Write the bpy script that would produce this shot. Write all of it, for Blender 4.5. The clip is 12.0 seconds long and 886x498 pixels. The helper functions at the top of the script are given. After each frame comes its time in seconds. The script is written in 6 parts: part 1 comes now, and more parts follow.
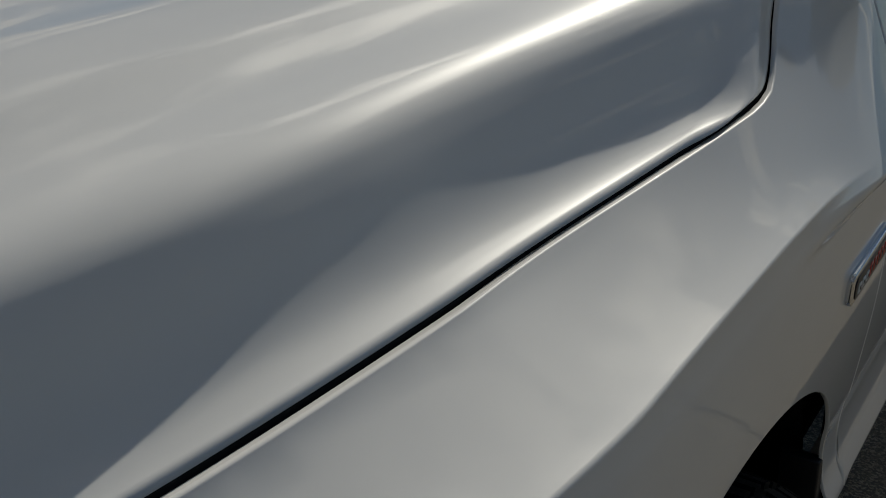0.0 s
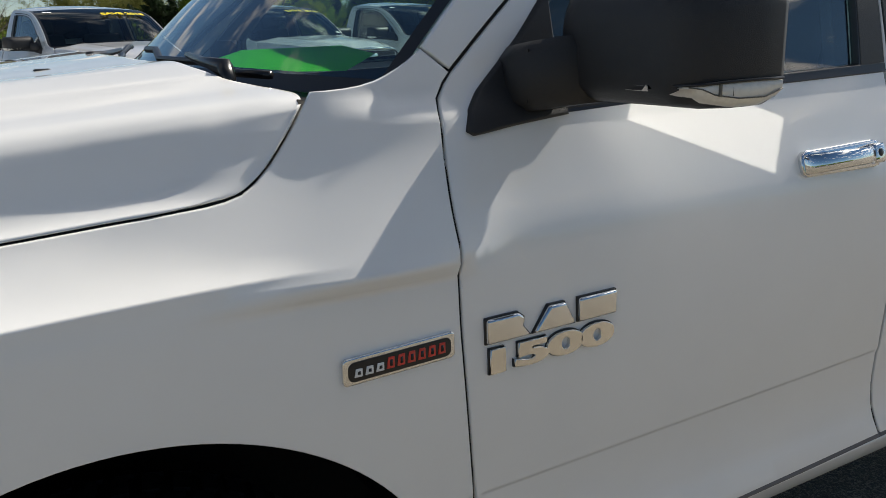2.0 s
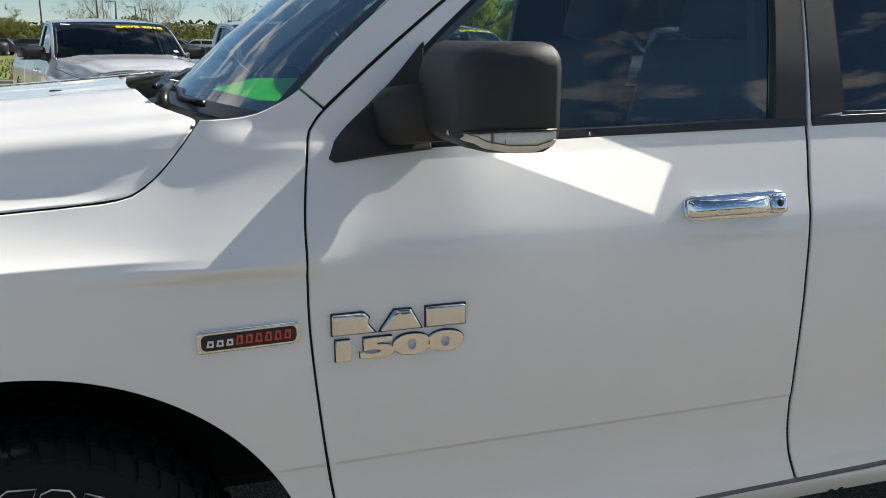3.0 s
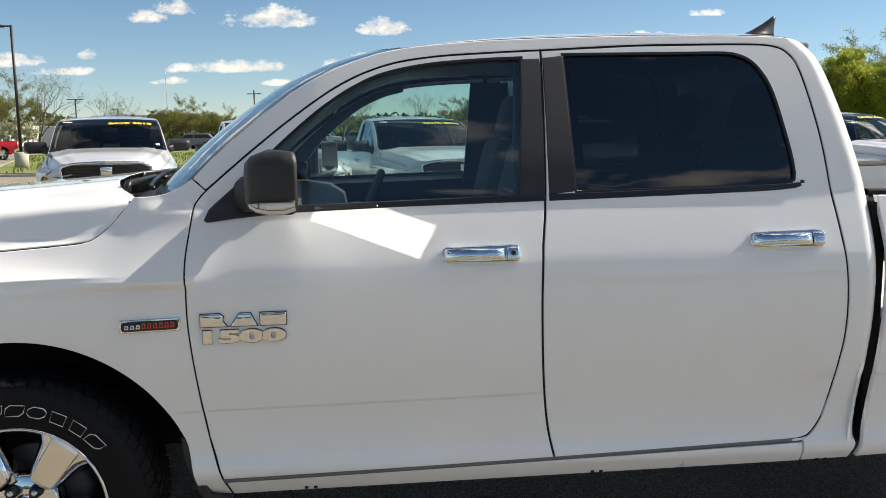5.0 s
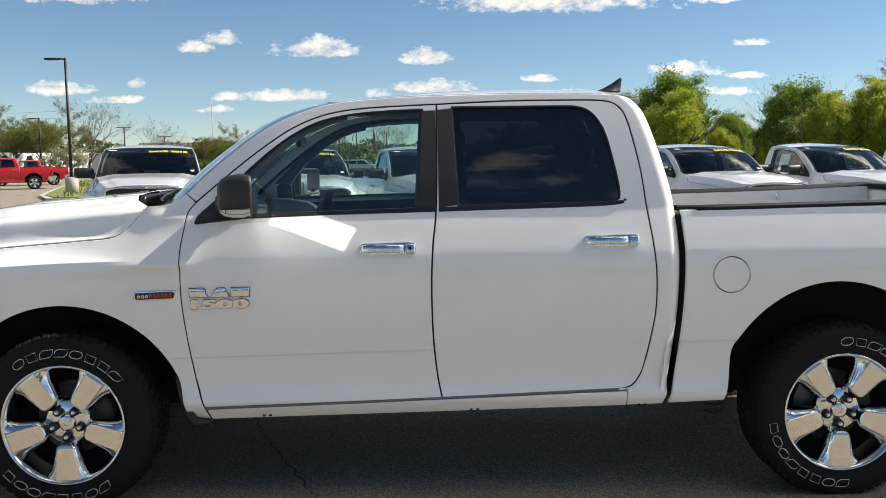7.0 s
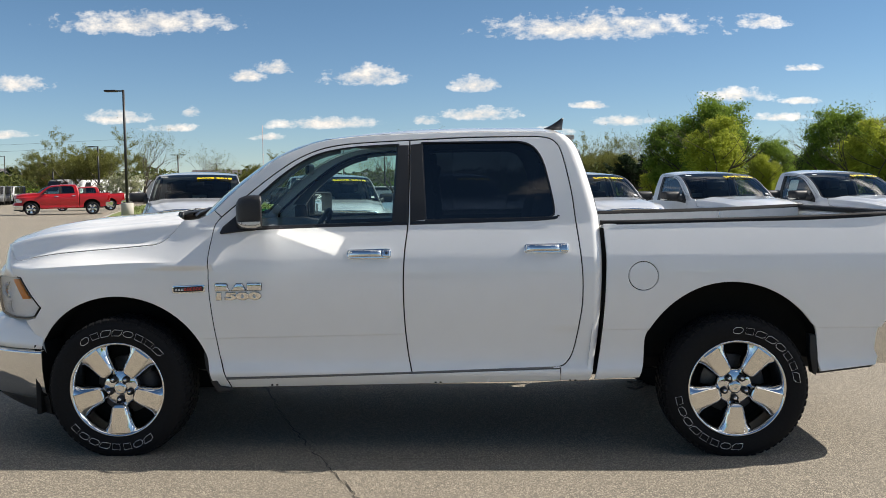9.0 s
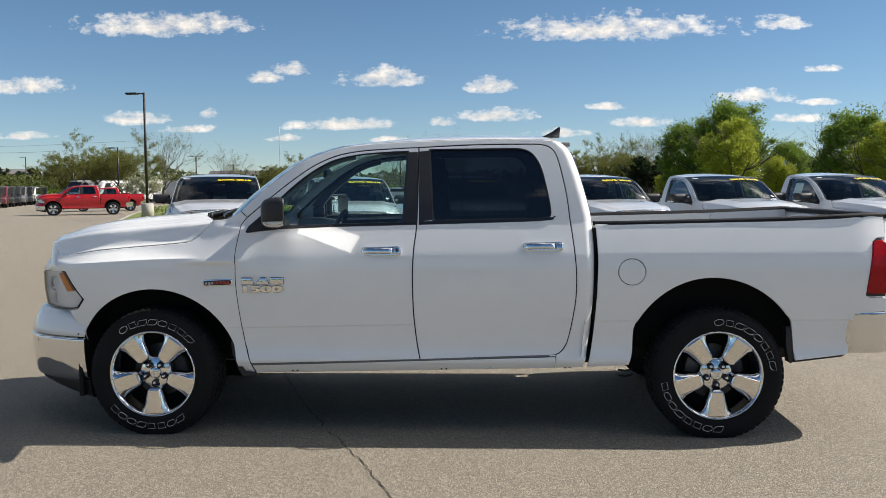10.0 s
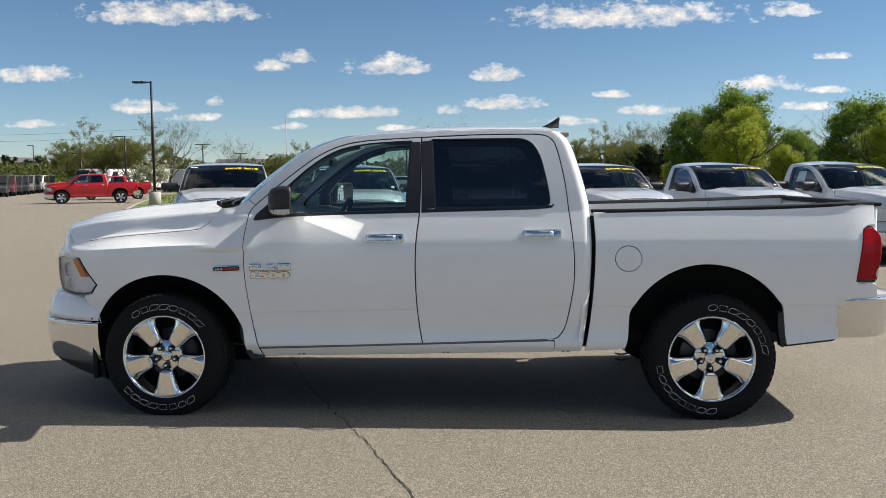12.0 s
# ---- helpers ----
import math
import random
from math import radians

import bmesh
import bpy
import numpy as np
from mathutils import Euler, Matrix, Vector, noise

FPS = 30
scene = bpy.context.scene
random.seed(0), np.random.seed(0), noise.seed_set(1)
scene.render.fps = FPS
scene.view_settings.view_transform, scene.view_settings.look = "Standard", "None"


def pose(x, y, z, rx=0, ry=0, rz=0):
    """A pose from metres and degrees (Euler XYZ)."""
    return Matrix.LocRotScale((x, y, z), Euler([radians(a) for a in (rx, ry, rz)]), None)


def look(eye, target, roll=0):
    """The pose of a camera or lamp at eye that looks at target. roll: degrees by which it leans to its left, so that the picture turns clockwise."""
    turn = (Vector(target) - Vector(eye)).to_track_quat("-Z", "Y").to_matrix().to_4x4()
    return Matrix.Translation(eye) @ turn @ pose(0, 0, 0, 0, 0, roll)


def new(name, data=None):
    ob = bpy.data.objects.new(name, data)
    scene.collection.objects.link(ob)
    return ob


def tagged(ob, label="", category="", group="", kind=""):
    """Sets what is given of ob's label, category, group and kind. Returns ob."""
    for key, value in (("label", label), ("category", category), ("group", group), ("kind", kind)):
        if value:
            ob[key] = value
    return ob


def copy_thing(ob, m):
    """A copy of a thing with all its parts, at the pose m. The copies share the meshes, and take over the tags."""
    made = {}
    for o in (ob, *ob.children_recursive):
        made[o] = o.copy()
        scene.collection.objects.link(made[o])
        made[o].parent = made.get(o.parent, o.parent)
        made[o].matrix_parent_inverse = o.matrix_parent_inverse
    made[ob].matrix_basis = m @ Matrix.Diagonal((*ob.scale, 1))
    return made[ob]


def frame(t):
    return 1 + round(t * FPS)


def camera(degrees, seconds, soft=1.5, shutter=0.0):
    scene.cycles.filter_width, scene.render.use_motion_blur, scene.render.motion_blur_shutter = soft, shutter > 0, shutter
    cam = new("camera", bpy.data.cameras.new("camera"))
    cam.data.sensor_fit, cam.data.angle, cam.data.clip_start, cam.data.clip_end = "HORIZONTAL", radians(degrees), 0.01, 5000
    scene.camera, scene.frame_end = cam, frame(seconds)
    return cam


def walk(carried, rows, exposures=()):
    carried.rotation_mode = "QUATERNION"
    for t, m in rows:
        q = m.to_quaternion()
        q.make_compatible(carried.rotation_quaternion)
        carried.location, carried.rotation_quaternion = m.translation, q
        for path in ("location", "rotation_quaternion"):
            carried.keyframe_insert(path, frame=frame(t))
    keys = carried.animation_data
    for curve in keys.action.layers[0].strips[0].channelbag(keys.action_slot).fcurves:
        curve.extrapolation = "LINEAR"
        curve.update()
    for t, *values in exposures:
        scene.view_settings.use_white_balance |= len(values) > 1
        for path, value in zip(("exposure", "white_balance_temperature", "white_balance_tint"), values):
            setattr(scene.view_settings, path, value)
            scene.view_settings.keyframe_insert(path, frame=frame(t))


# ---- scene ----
cam = camera(55.0, 12.0, soft=0.85)
PATH = [
    (0, (-0.684, -1.169, 1.493), (0.730, -0.020, 0.667), -3.30),
    (0.5, (-0.571, -1.317, 1.474), (0.787, -0.053, 0.728), -2.81),
    (1, (-0.469, -1.538, 1.504), (0.810, -0.183, 0.779), -1.90),
    (1.5, (-0.281, -1.801, 1.493), (0.891, -0.308, 0.860), -1.60),
    (2, (-0.112, -2.053, 1.483), (0.859, -0.382, 0.967), -1.42),
    (2.5, (0.087, -2.309, 1.525), (0.835, -0.527, 1.010), -0.47),
    (3, (0.340, -2.531, 1.536), (0.906, -0.672, 1.061), 0.44),
    (5, (1.165, -3.665, 1.592), (1.312, -1.69, 1.313), -0.8),
    (5.5, (1.27, -3.976, 1.603), (1.399, -2.0, 1.325), -0.8),
    (6, (1.385, -4.271, 1.62), (1.494, -2.29, 1.37), -0.7),
    (6.5, (1.514, -4.545, 1.597), (1.595, -2.56, 1.37), -0.6),
    (7, (1.636, -4.822, 1.6), (1.691, -2.834, 1.387), -0.5),
    (9, (2.057, -5.871, 1.584), (2.002, -3.878, 1.434), -0.5),
    (9.5, (2.097, -6.12, 1.601), (2.021, -4.127, 1.454), -0.4),
    (10, (2.134, -6.34, 1.598), (2.042, -4.347, 1.451), -0.4),
    (10.5, (2.134, -6.445, 1.593), (2.026, -4.453, 1.442), -0.4),
    (11, (2.132, -6.468, 1.595), (2.018, -4.477, 1.438), -0.4),
    (11.5, (2.156, -6.478, 1.592), (2.045, -4.488, 1.427), -0.3),
    (12, (2.171, -6.502, 1.602), (2.064, -4.513, 1.428), -0.4),
]
walk(cam, [(t, look(eye, target, roll)) for t, eye, target, roll in PATH],
     exposures=[(0, -0.96, 6750, 6), (0.5, -0.84, 6750, 7), (1.0, -0.5, 6750, 8), (1.5, 0.08, 6800, 9), (2.0, 0.42, 6800, 9), (2.5, 0.62, 6800, 9), (3.2, 0.78, 6800, 9), (4.8, 0.93, 7000, 10),
                (5.5, 0.94, 7050, 10), (7, 0.95, 7000, 10), (9, 0.76, 6650, 10), (10, 0.70, 6600, 10), (12, 0.67, 6580, 10)])

# ---- world, sun ----
SUN = Vector((1.15, 0.25, 1.0)).normalized()
sun_elevation = math.asin(SUN.z)
sun_turn = math.atan2(SUN.x, SUN.y)
world = bpy.data.worlds.new("world")
scene.world = world
world.use_nodes = True
wt = world.node_tree
wt.nodes.clear()


def wnode(kind, **inputs):
    n = wt.nodes.new(kind)
    for k, v in inputs.items():
        n.inputs[int(k[1:])].default_value = v
    return n


def wmath(op, a, b=None, c=None, clamp=False):
    n = wt.nodes.new("ShaderNodeMath")
    n.operation, n.use_clamp = op, clamp
    for i, v in enumerate((a, b, c)):
        if v is None:
            continue
        if isinstance(v, (int, float)):
            n.inputs[i].default_value = v
        else:
            wt.links.new(v, n.inputs[i])
    return n.outputs[0]


sky = wt.nodes.new("ShaderNodeTexSky")
sky.sky_type, sky.sun_disc = "NISHITA", False
sky.sun_elevation, sky.sun_rotation = sun_elevation, sun_turn
sky.altitude, sky.air_density, sky.dust_density, sky.ozone_density = 150, 0.85, 0.0, 2.2
coords = wt.nodes.new("ShaderNodeTexCoord")
split = wt.nodes.new("ShaderNodeSeparateXYZ")
wt.links.new(coords.outputs["Generated"], split.inputs[0])
dx, dy, dz = split.outputs
ahead = wmath("MAXIMUM", dy, 0.05)
cu, cv = wmath("DIVIDE", dx, ahead), wmath("DIVIDE", dz, ahead)
flat = wt.nodes.new("ShaderNodeCombineXYZ")
wt.links.new(cu, flat.inputs[0])
wt.links.new(cv, flat.inputs[1])
# fair-weather clouds: place (across, up) and half size of each, as tangents
CLOUDS = [(-.373, .196, .110, .021), (-.539, .125, .060, .014), (-.256, .131, .026, .011), (-.223, .140, .027, .011), (-.113, .130, .052, .017), (.014, .118, .034, .013),
          (.152, .184, .140, .022), (.341, .186, .036, .012), (.389, .132, .026, .006), (-.161, .075, .080, .010), (.014, .084, .052, .011), (-.045, .077, .019, .008),
          (-.322, .089, .014, .008), (-.408, .085, .046, .012), (-.347, .071, .036, .007), (-.232, .059, .023, .006), (-.546, .065, .038, .007), (.147, .092, .026, .006),
          (.184, .074, .040, .009), (.312, .102, .045, .012), (.388, .094, .030, .006), (.360, .076, .036, .007), (.089, .062, .042, .007), (-.108, .056, .028, .005)]
lump = None
for u, v, a, b in CLOUDS:
    p, q = wmath("MULTIPLY_ADD", cu, 1 / a, -u / a), wmath("MULTIPLY_ADD", cv, 1 / b, -(v - 0.35 * b) / b)
    # flat bases, heaped tops
    q = wmath("MULTIPLY", q, wmath("MULTIPLY_ADD", wmath("LESS_THAN", q, 0.0), 0.9, 1.0))
    one = wmath("SUBTRACT", 1.0, wmath("MULTIPLY_ADD", p, p, wmath("MULTIPLY", q, q)))
    lump = one if lump is None else wmath("MAXIMUM", lump, one)
lump = wmath("MAXIMUM", lump, -1.0)
puff = wnode("ShaderNodeTexNoise", i2=38.0, i3=10.0, i4=0.68)
squash = wnode("ShaderNodeVectorMath", i1=(1.0, 1.6, 1.0))
squash.operation = "MULTIPLY"
wt.links.new(flat.outputs[0], squash.inputs[0])
wt.links.new(squash.outputs[0], puff.inputs["Vector"])
near_cloud = wmath("MULTIPLY_ADD", wmath("SUBTRACT", puff.outputs[0], 0.52), 4.8, lump)
near_cloud = wmath("MULTIPLY", near_cloud, wmath("GREATER_THAN", dy, 0.12))
# the rest of the sky, behind and overhead
high = wmath("MAXIMUM", dz, 0.06)
far_uv = wt.nodes.new("ShaderNodeCombineXYZ")
wt.links.new(wmath("DIVIDE", dx, high), far_uv.inputs[0])
wt.links.new(wmath("DIVIDE", dy, high), far_uv.inputs[1])
field = wnode("ShaderNodeTexNoise", i2=1.1, i3=9.0, i4=0.62)
wt.links.new(far_uv.outputs[0], field.inputs["Vector"])
rest = wmath("MULTIPLY_ADD", field.outputs[0], 11.0, -5.6)
above = wmath("MAXIMUM", wmath("GREATER_THAN", cv, 0.26), wmath("LESS_THAN", dy, 0.12))
rest = wmath("SUBTRACT", rest, wmath("MULTIPLY", wmath("MAXIMUM", wmath("MULTIPLY", dy, -1.0), 0.0), 0.75))
rest = wmath("MULTIPLY", wmath("MULTIPLY", rest, above), wmath("GREATER_THAN", dz, 0.03))
cover = wmath("MULTIPLY_ADD", wmath("MAXIMUM", near_cloud, rest), 0.85, 0.0, clamp=True)
aim = wt.nodes.new("ShaderNodeVectorMath")
aim.operation = "DOT_PRODUCT"
aim.inputs[1].default_value = SUN
wt.links.new(coords.outputs["Generated"], aim.inputs[0])
# clouds are brighter towards the sun, greyer in their thick middle
glow = wmath("MULTIPLY_ADD", wmath("POWER", wmath("MAXIMUM", aim.outputs["Value"], 0.0), 5.0), 5.0, 1.0)
thick = wmath("MULTIPLY", wmath("MAXIMUM", wmath("MAXIMUM", near_cloud, rest), 0.0, clamp=True), 3.0)
shade = wmath("MULTIPLY", wmath("SUBTRACT", wmath("MULTIPLY_ADD", puff.outputs[0], 11.0, 6.6), thick), glow)
cloud_rgb = wt.nodes.new("ShaderNodeCombineXYZ")
for i, k in enumerate((1.04, 1.0, 0.95)):
    wt.links.new(wmath("MULTIPLY", shade, k), cloud_rgb.inputs[i])
mix = wt.nodes.new("ShaderNodeMix")
mix.data_type = "RGBA"
wt.links.new(cover, mix.inputs[0])
tint = wnode("ShaderNodeVectorMath", i1=(0.77, 0.955, 1.04))
tint.operation = "MULTIPLY"
wt.links.new(sky.outputs[0], tint.inputs[0])
# paler and less green towards the horizon
low = wmath("SUBTRACT", 1.0, wmath("MULTIPLY", wmath("MAXIMUM", dz, 0.0), 4.5), clamp=True)
haze = wt.nodes.new("ShaderNodeCombineXYZ")
for i, k in enumerate((0.10, 0.0, 0.055)):
    wt.links.new(wmath("MULTIPLY_ADD", low, k, 1.0), haze.inputs[i])
hazed = wt.nodes.new("ShaderNodeVectorMath")
hazed.operation = "MULTIPLY"
wt.links.new(tint.outputs[0], hazed.inputs[0])
wt.links.new(haze.outputs[0], hazed.inputs[1])
wt.links.new(hazed.outputs[0], mix.inputs[6])
wt.links.new(cloud_rgb.outputs[0], mix.inputs[7])
back = wnode("ShaderNodeBackground", i1=0.055)
wt.links.new(mix.outputs[2], back.inputs[0])
wout = wt.nodes.new("ShaderNodeOutputWorld")
wt.links.new(back.outputs[0], wout.inputs[0])

sun_data = bpy.data.lights.new("sun", "SUN")
sun_data.energy, sun_data.angle, sun_data.color = 4.5, radians(0.55), (1.0, 0.95, 0.87)
sun = new("sun", sun_data)
sun.matrix_world = look(SUN * 50, (0, 0, 0))

# area lamp standing in for sunlight the driver's mirror glass throws on the door
beam_data = bpy.data.lights.new("mirror_glint_lamp", "AREA")
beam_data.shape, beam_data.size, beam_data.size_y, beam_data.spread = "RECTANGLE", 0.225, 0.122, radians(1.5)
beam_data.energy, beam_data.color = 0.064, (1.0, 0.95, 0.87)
beam = new("mirror_glint_lamp", beam_data)
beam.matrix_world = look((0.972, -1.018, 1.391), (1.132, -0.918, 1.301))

# ---- materials ----
def material(name, base=(0.5, 0.5, 0.5), rough=0.5, metal=0.0, coat=0.0, noise_scale=0.0, noise_amount=0.0, bump=0.0, bump_scale=200.0, spec=0.5, second=None, second_scale=3.0):
    """Principled surface with grain at two scales and a fine relief."""
    m = bpy.data.materials.new(name)
    m.use_nodes = True
    t = m.node_tree
    b = t.nodes["Principled BSDF"]
    b.inputs["Base Color"].default_value = (*base, 1)
    b.inputs["Roughness"].default_value = rough
    b.inputs["Metallic"].default_value = metal
    b.inputs["Coat Weight"].default_value = coat
    b.inputs["Coat Roughness"].default_value = 0.015
    b.inputs["Coat IOR"].default_value = 1.54
    b.inputs["Specular IOR Level"].default_value = spec
    if noise_amount or bump:
        c = t.nodes.new("ShaderNodeTexCoord")
    if noise_amount:
        fine, coarse = t.nodes.new("ShaderNodeTexNoise"), t.nodes.new("ShaderNodeTexNoise")
        for n, s in ((fine, noise_scale), (coarse, second_scale)):
            n.inputs["Scale"].default_value, n.inputs["Detail"].default_value = s, 6
            t.links.new(c.outputs["Object"], n.inputs["Vector"])
        add = t.nodes.new("ShaderNodeMath")
        add.operation = "ADD"
        t.links.new(fine.outputs[0], add.inputs[0])
        t.links.new(coarse.outputs[0], add.inputs[1])
        ramp = t.nodes.new("ShaderNodeMapRange")
        ramp.inputs[1].default_value, ramp.inputs[2].default_value = 0.65, 1.35
        t.links.new(add.outputs[0], ramp.inputs[0])
        mx = t.nodes.new("ShaderNodeMix")
        mx.data_type = "RGBA"
        other = second or tuple(max(0.0, v * (1 - noise_amount)) for v in base)
        mx.inputs[6].default_value, mx.inputs[7].default_value = (*base, 1), (*other, 1)
        t.links.new(ramp.outputs[0], mx.inputs[0])
        t.links.new(mx.outputs[2], b.inputs["Base Color"])
    if bump:
        n = t.nodes.new("ShaderNodeTexNoise")
        n.inputs["Scale"].default_value, n.inputs["Detail"].default_value = bump_scale, 4
        t.links.new(c.outputs["Object"], n.inputs["Vector"])
        k = t.nodes.new("ShaderNodeBump")
        k.inputs["Strength"].default_value, k.inputs["Distance"].default_value = bump, 0.004
        t.links.new(n.outputs[0], k.inputs["Height"])
        t.links.new(k.outputs[0], b.inputs["Normal"])
    return m


def glass(name, tint, gloss=1.0):
    """Thin pane: tinted see-through, with a mirror coat that grows towards the edge of view."""
    m = bpy.data.materials.new(name)
    m.use_nodes = True
    t = m.node_tree
    t.nodes.clear()
    clear, shine, mixer, out, edge = (t.nodes.new("ShaderNode" + k) for k in ("BsdfTransparent", "BsdfGlossy", "MixShader", "OutputMaterial", "LayerWeight"))
    clear.inputs[0].default_value = (*tint, 1)
    shine.inputs["Roughness"].default_value = 0.01
    shine.inputs[0].default_value = (gloss, gloss, gloss, 1)
    edge.inputs[0].default_value = 0.5
    fifth, base = t.nodes.new("ShaderNodeMath"), t.nodes.new("ShaderNodeMath")
    fifth.operation, base.operation = "POWER", "MULTIPLY_ADD"
    fifth.inputs[1].default_value, base.inputs[1].default_value, base.inputs[2].default_value = 3.0, 0.90, 0.085
    t.links.new(edge.outputs["Facing"], fifth.inputs[0])
    t.links.new(fifth.outputs[0], base.inputs[0])
    t.links.new(base.outputs[0], mixer.inputs[0])
    t.links.new(clear.outputs[0], mixer.inputs[1])
    t.links.new(shine.outputs[0], mixer.inputs[2])
    t.links.new(mixer.outputs[0], out.inputs[0])
    return m


M = {}
M["white"] = material("white_paint", (0.86, 0.86, 0.85), 0.40, coat=1.0, noise_scale=9, noise_amount=0.03, bump=0.004, bump_scale=300)
M["silver"] = material("silver_paint", (0.68, 0.695, 0.71), 0.36, metal=0.25, coat=1.0, noise_scale=900, noise_amount=0.12)
M["red"] = material("red_paint", (0.40, 0.004, 0.007), 0.35, coat=0.5, noise_scale=6, noise_amount=0.08)
M["dark_paint"] = material("dark_paint", (0.02, 0.022, 0.026), 0.35, coat=1.0, noise_scale=6, noise_amount=0.1)
M["chrome"] = material("chrome", (0.74, 0.75, 0.76), 0.04, metal=1.0, noise_scale=30, noise_amount=0.03)
M["polished"] = material("polished_alloy", (0.80, 0.78, 0.74), 0.10, metal=1.0, noise_scale=60, noise_amount=0.05)
M["plastic"] = material("black_plastic", (0.018, 0.018, 0.02), 0.48, noise_scale=300, noise_amount=0.25, bump=0.25, bump_scale=900)
M["gloss_black"] = material("black_trim", (0.014, 0.014, 0.016), 0.28, noise_scale=40, noise_amount=0.2)
M["rubber"] = material("tyre_rubber", (0.0105, 0.0105, 0.0115), 0.78, noise_scale=60, noise_amount=0.35, bump=0.3, bump_scale=300, spec=0.2)
M["liner"] = material("wheel_well_liner", (0.008, 0.008, 0.008), 0.9, noise_scale=20, noise_amount=0.4, bump=0.4, bump_scale=80)
M["letter"] = material("raised_white_rubber", (0.72, 0.72, 0.70), 0.7, noise_scale=120, noise_amount=0.15)
M["iron"] = material("brake_iron", (0.20, 0.19, 0.18), 0.5, metal=0.8, noise_scale=50, noise_amount=0.4)
M["cast"] = material("grey_casting", (0.07, 0.07, 0.075), 0.6, metal=0.3, noise_scale=50, noise_amount=0.4)
M["glass_clear"] = glass("window_glass", (0.74, 0.88, 0.85))
M["glass_dark"] = glass("privacy_glass", (0.11, 0.125, 0.145), 0.72)
M["glass_front"] = glass("windscreen_glass", (0.72, 0.86, 0.82), 1.0)
M["glass_parked"] = glass("parked_windscreen_glass", (0.45, 0.52, 0.50), 0.42)
M["lamp_glass"] = glass("lamp_lens", (0.92, 0.94, 0.96), 0.45)
M["red_lens"] = material("red_lens", (0.46, 0.003, 0.006), 0.16, spec=0.3, noise_scale=40, noise_amount=0.5)
M["amber"] = material("amber_lens", (0.92, 0.26, 0.008), 0.3, spec=0.3, noise_scale=90, noise_amount=0.2)
M["lamp_bowl"] = material("lamp_bowl", (0.96, 0.96, 0.96), 0.16, metal=0.12, noise_scale=45, noise_amount=0.12, bump=0.25, bump_scale=28)
M["lamp_white"] = material("clear_ribbed_lens", (0.82, 0.79, 0.72), 0.28, coat=1.0, noise_scale=120, noise_amount=0.2)
M["lamp_seam"] = material("lens_divider", (0.13, 0.12, 0.10), 0.3, noise_scale=60, noise_amount=0.3)
M["cloth"] = material("dark_grey_cloth", (0.055, 0.056, 0.062), 0.85, noise_scale=240, noise_amount=0.35, bump=0.3, bump_scale=600)
M["dash"] = material("dash_vinyl", (0.022, 0.023, 0.028), 0.6, noise_scale=200, noise_amount=0.2, bump=0.2, bump_scale=700)
M["green_cloth"] = material("green_card", (0.04, 0.74, 0.02), 0.6, noise_scale=20, noise_amount=0.2)
M["mirror"] = material("mirror_glass", (0.88, 0.9, 0.9), 0.005, metal=1.0)
M["badge_red"] = material("badge_red", (0.60, 0.03, 0.02), 0.35, coat=0.6)
M["badge_white"] = material("badge_white", (0.75, 0.75, 0.74), 0.4)
M["yellow"] = material("yellow_vinyl", (0.80, 0.62, 0.01), 0.5)
M["paper"] = material("paper_sticker", (0.75, 0.75, 0.73), 0.6, noise_scale=50, noise_amount=0.1)
M["underside"] = material("chassis_black", (0.012, 0.012, 0.012), 0.8, noise_scale=20, noise_amount=0.4)
M["lining"] = material("grey_cabin_lining", (0.17, 0.175, 0.175), 0.9, noise_scale=300, noise_amount=0.2, bump=0.2, bump_scale=700)
M["rail"] = material("rail_cap_plastic", (0.012, 0.012, 0.013), 0.65, noise_scale=200, noise_amount=0.3, bump=0.2, bump_scale=500, spec=0.25)
# grey for the strips that stand for the shade along the door bottoms
M["seam"] = material("grey_seam_shade", (0.16, 0.16, 0.165), 0.7, noise_scale=40, noise_amount=0.2)
M["bed"] = material("white_bed_metal", (0.70, 0.70, 0.69), 0.45, coat=0.5, noise_scale=20, noise_amount=0.08)


# ---- mesh helpers ----
from mathutils.geometry import delaunay_2d_cdt


def part(name, bm, mat, parent=None, label="", smooth=True):
    """Links a bmesh as one mesh object, under a thing or a part if one is given."""
    me = bpy.data.meshes.new(name)
    if isinstance(bm, tuple):
        me.from_pydata(*bm)
    else:
        bm.to_mesh(me)
        bm.free()
    me.materials.append(M[mat] if isinstance(mat, str) else mat)
    if smooth:
        me.shade_smooth()
    ob = new(name, me)
    if parent is not None:
        ob.parent = parent
    if label:
        ob["label"] = label
    return ob


def thing(name, label, category, group="", kind="", m=None):
    ob = new(name)
    ob.empty_display_size = 0.2
    if m is not None:
        ob.matrix_basis = m
    return tagged(ob, label, category, group, kind)


def curve_at(knots, x):
    """Smooth value through (x, value) knots."""
    if x <= knots[0][0]:
        return knots[0][1]
    if x >= knots[-1][0]:
        return knots[-1][1]
    n = len(knots)
    for i in range(n - 1):
        x0, y0 = knots[i]
        x1, y1 = knots[i + 1]
        if x <= x1:
            h = x1 - x0
            a, b = knots[max(i - 1, 0)], knots[min(i + 2, n - 1)]
            m0 = (y1 - a[1]) / (x1 - a[0])
            m1 = (b[1] - y0) / (b[0] - x0)
            t = (x - x0) / h
            return (y0 * (1 + 2 * t) + m0 * h * t) * (1 - t) ** 2 + (y1 * (3 - 2 * t) + m1 * h * (t - 1)) * t * t


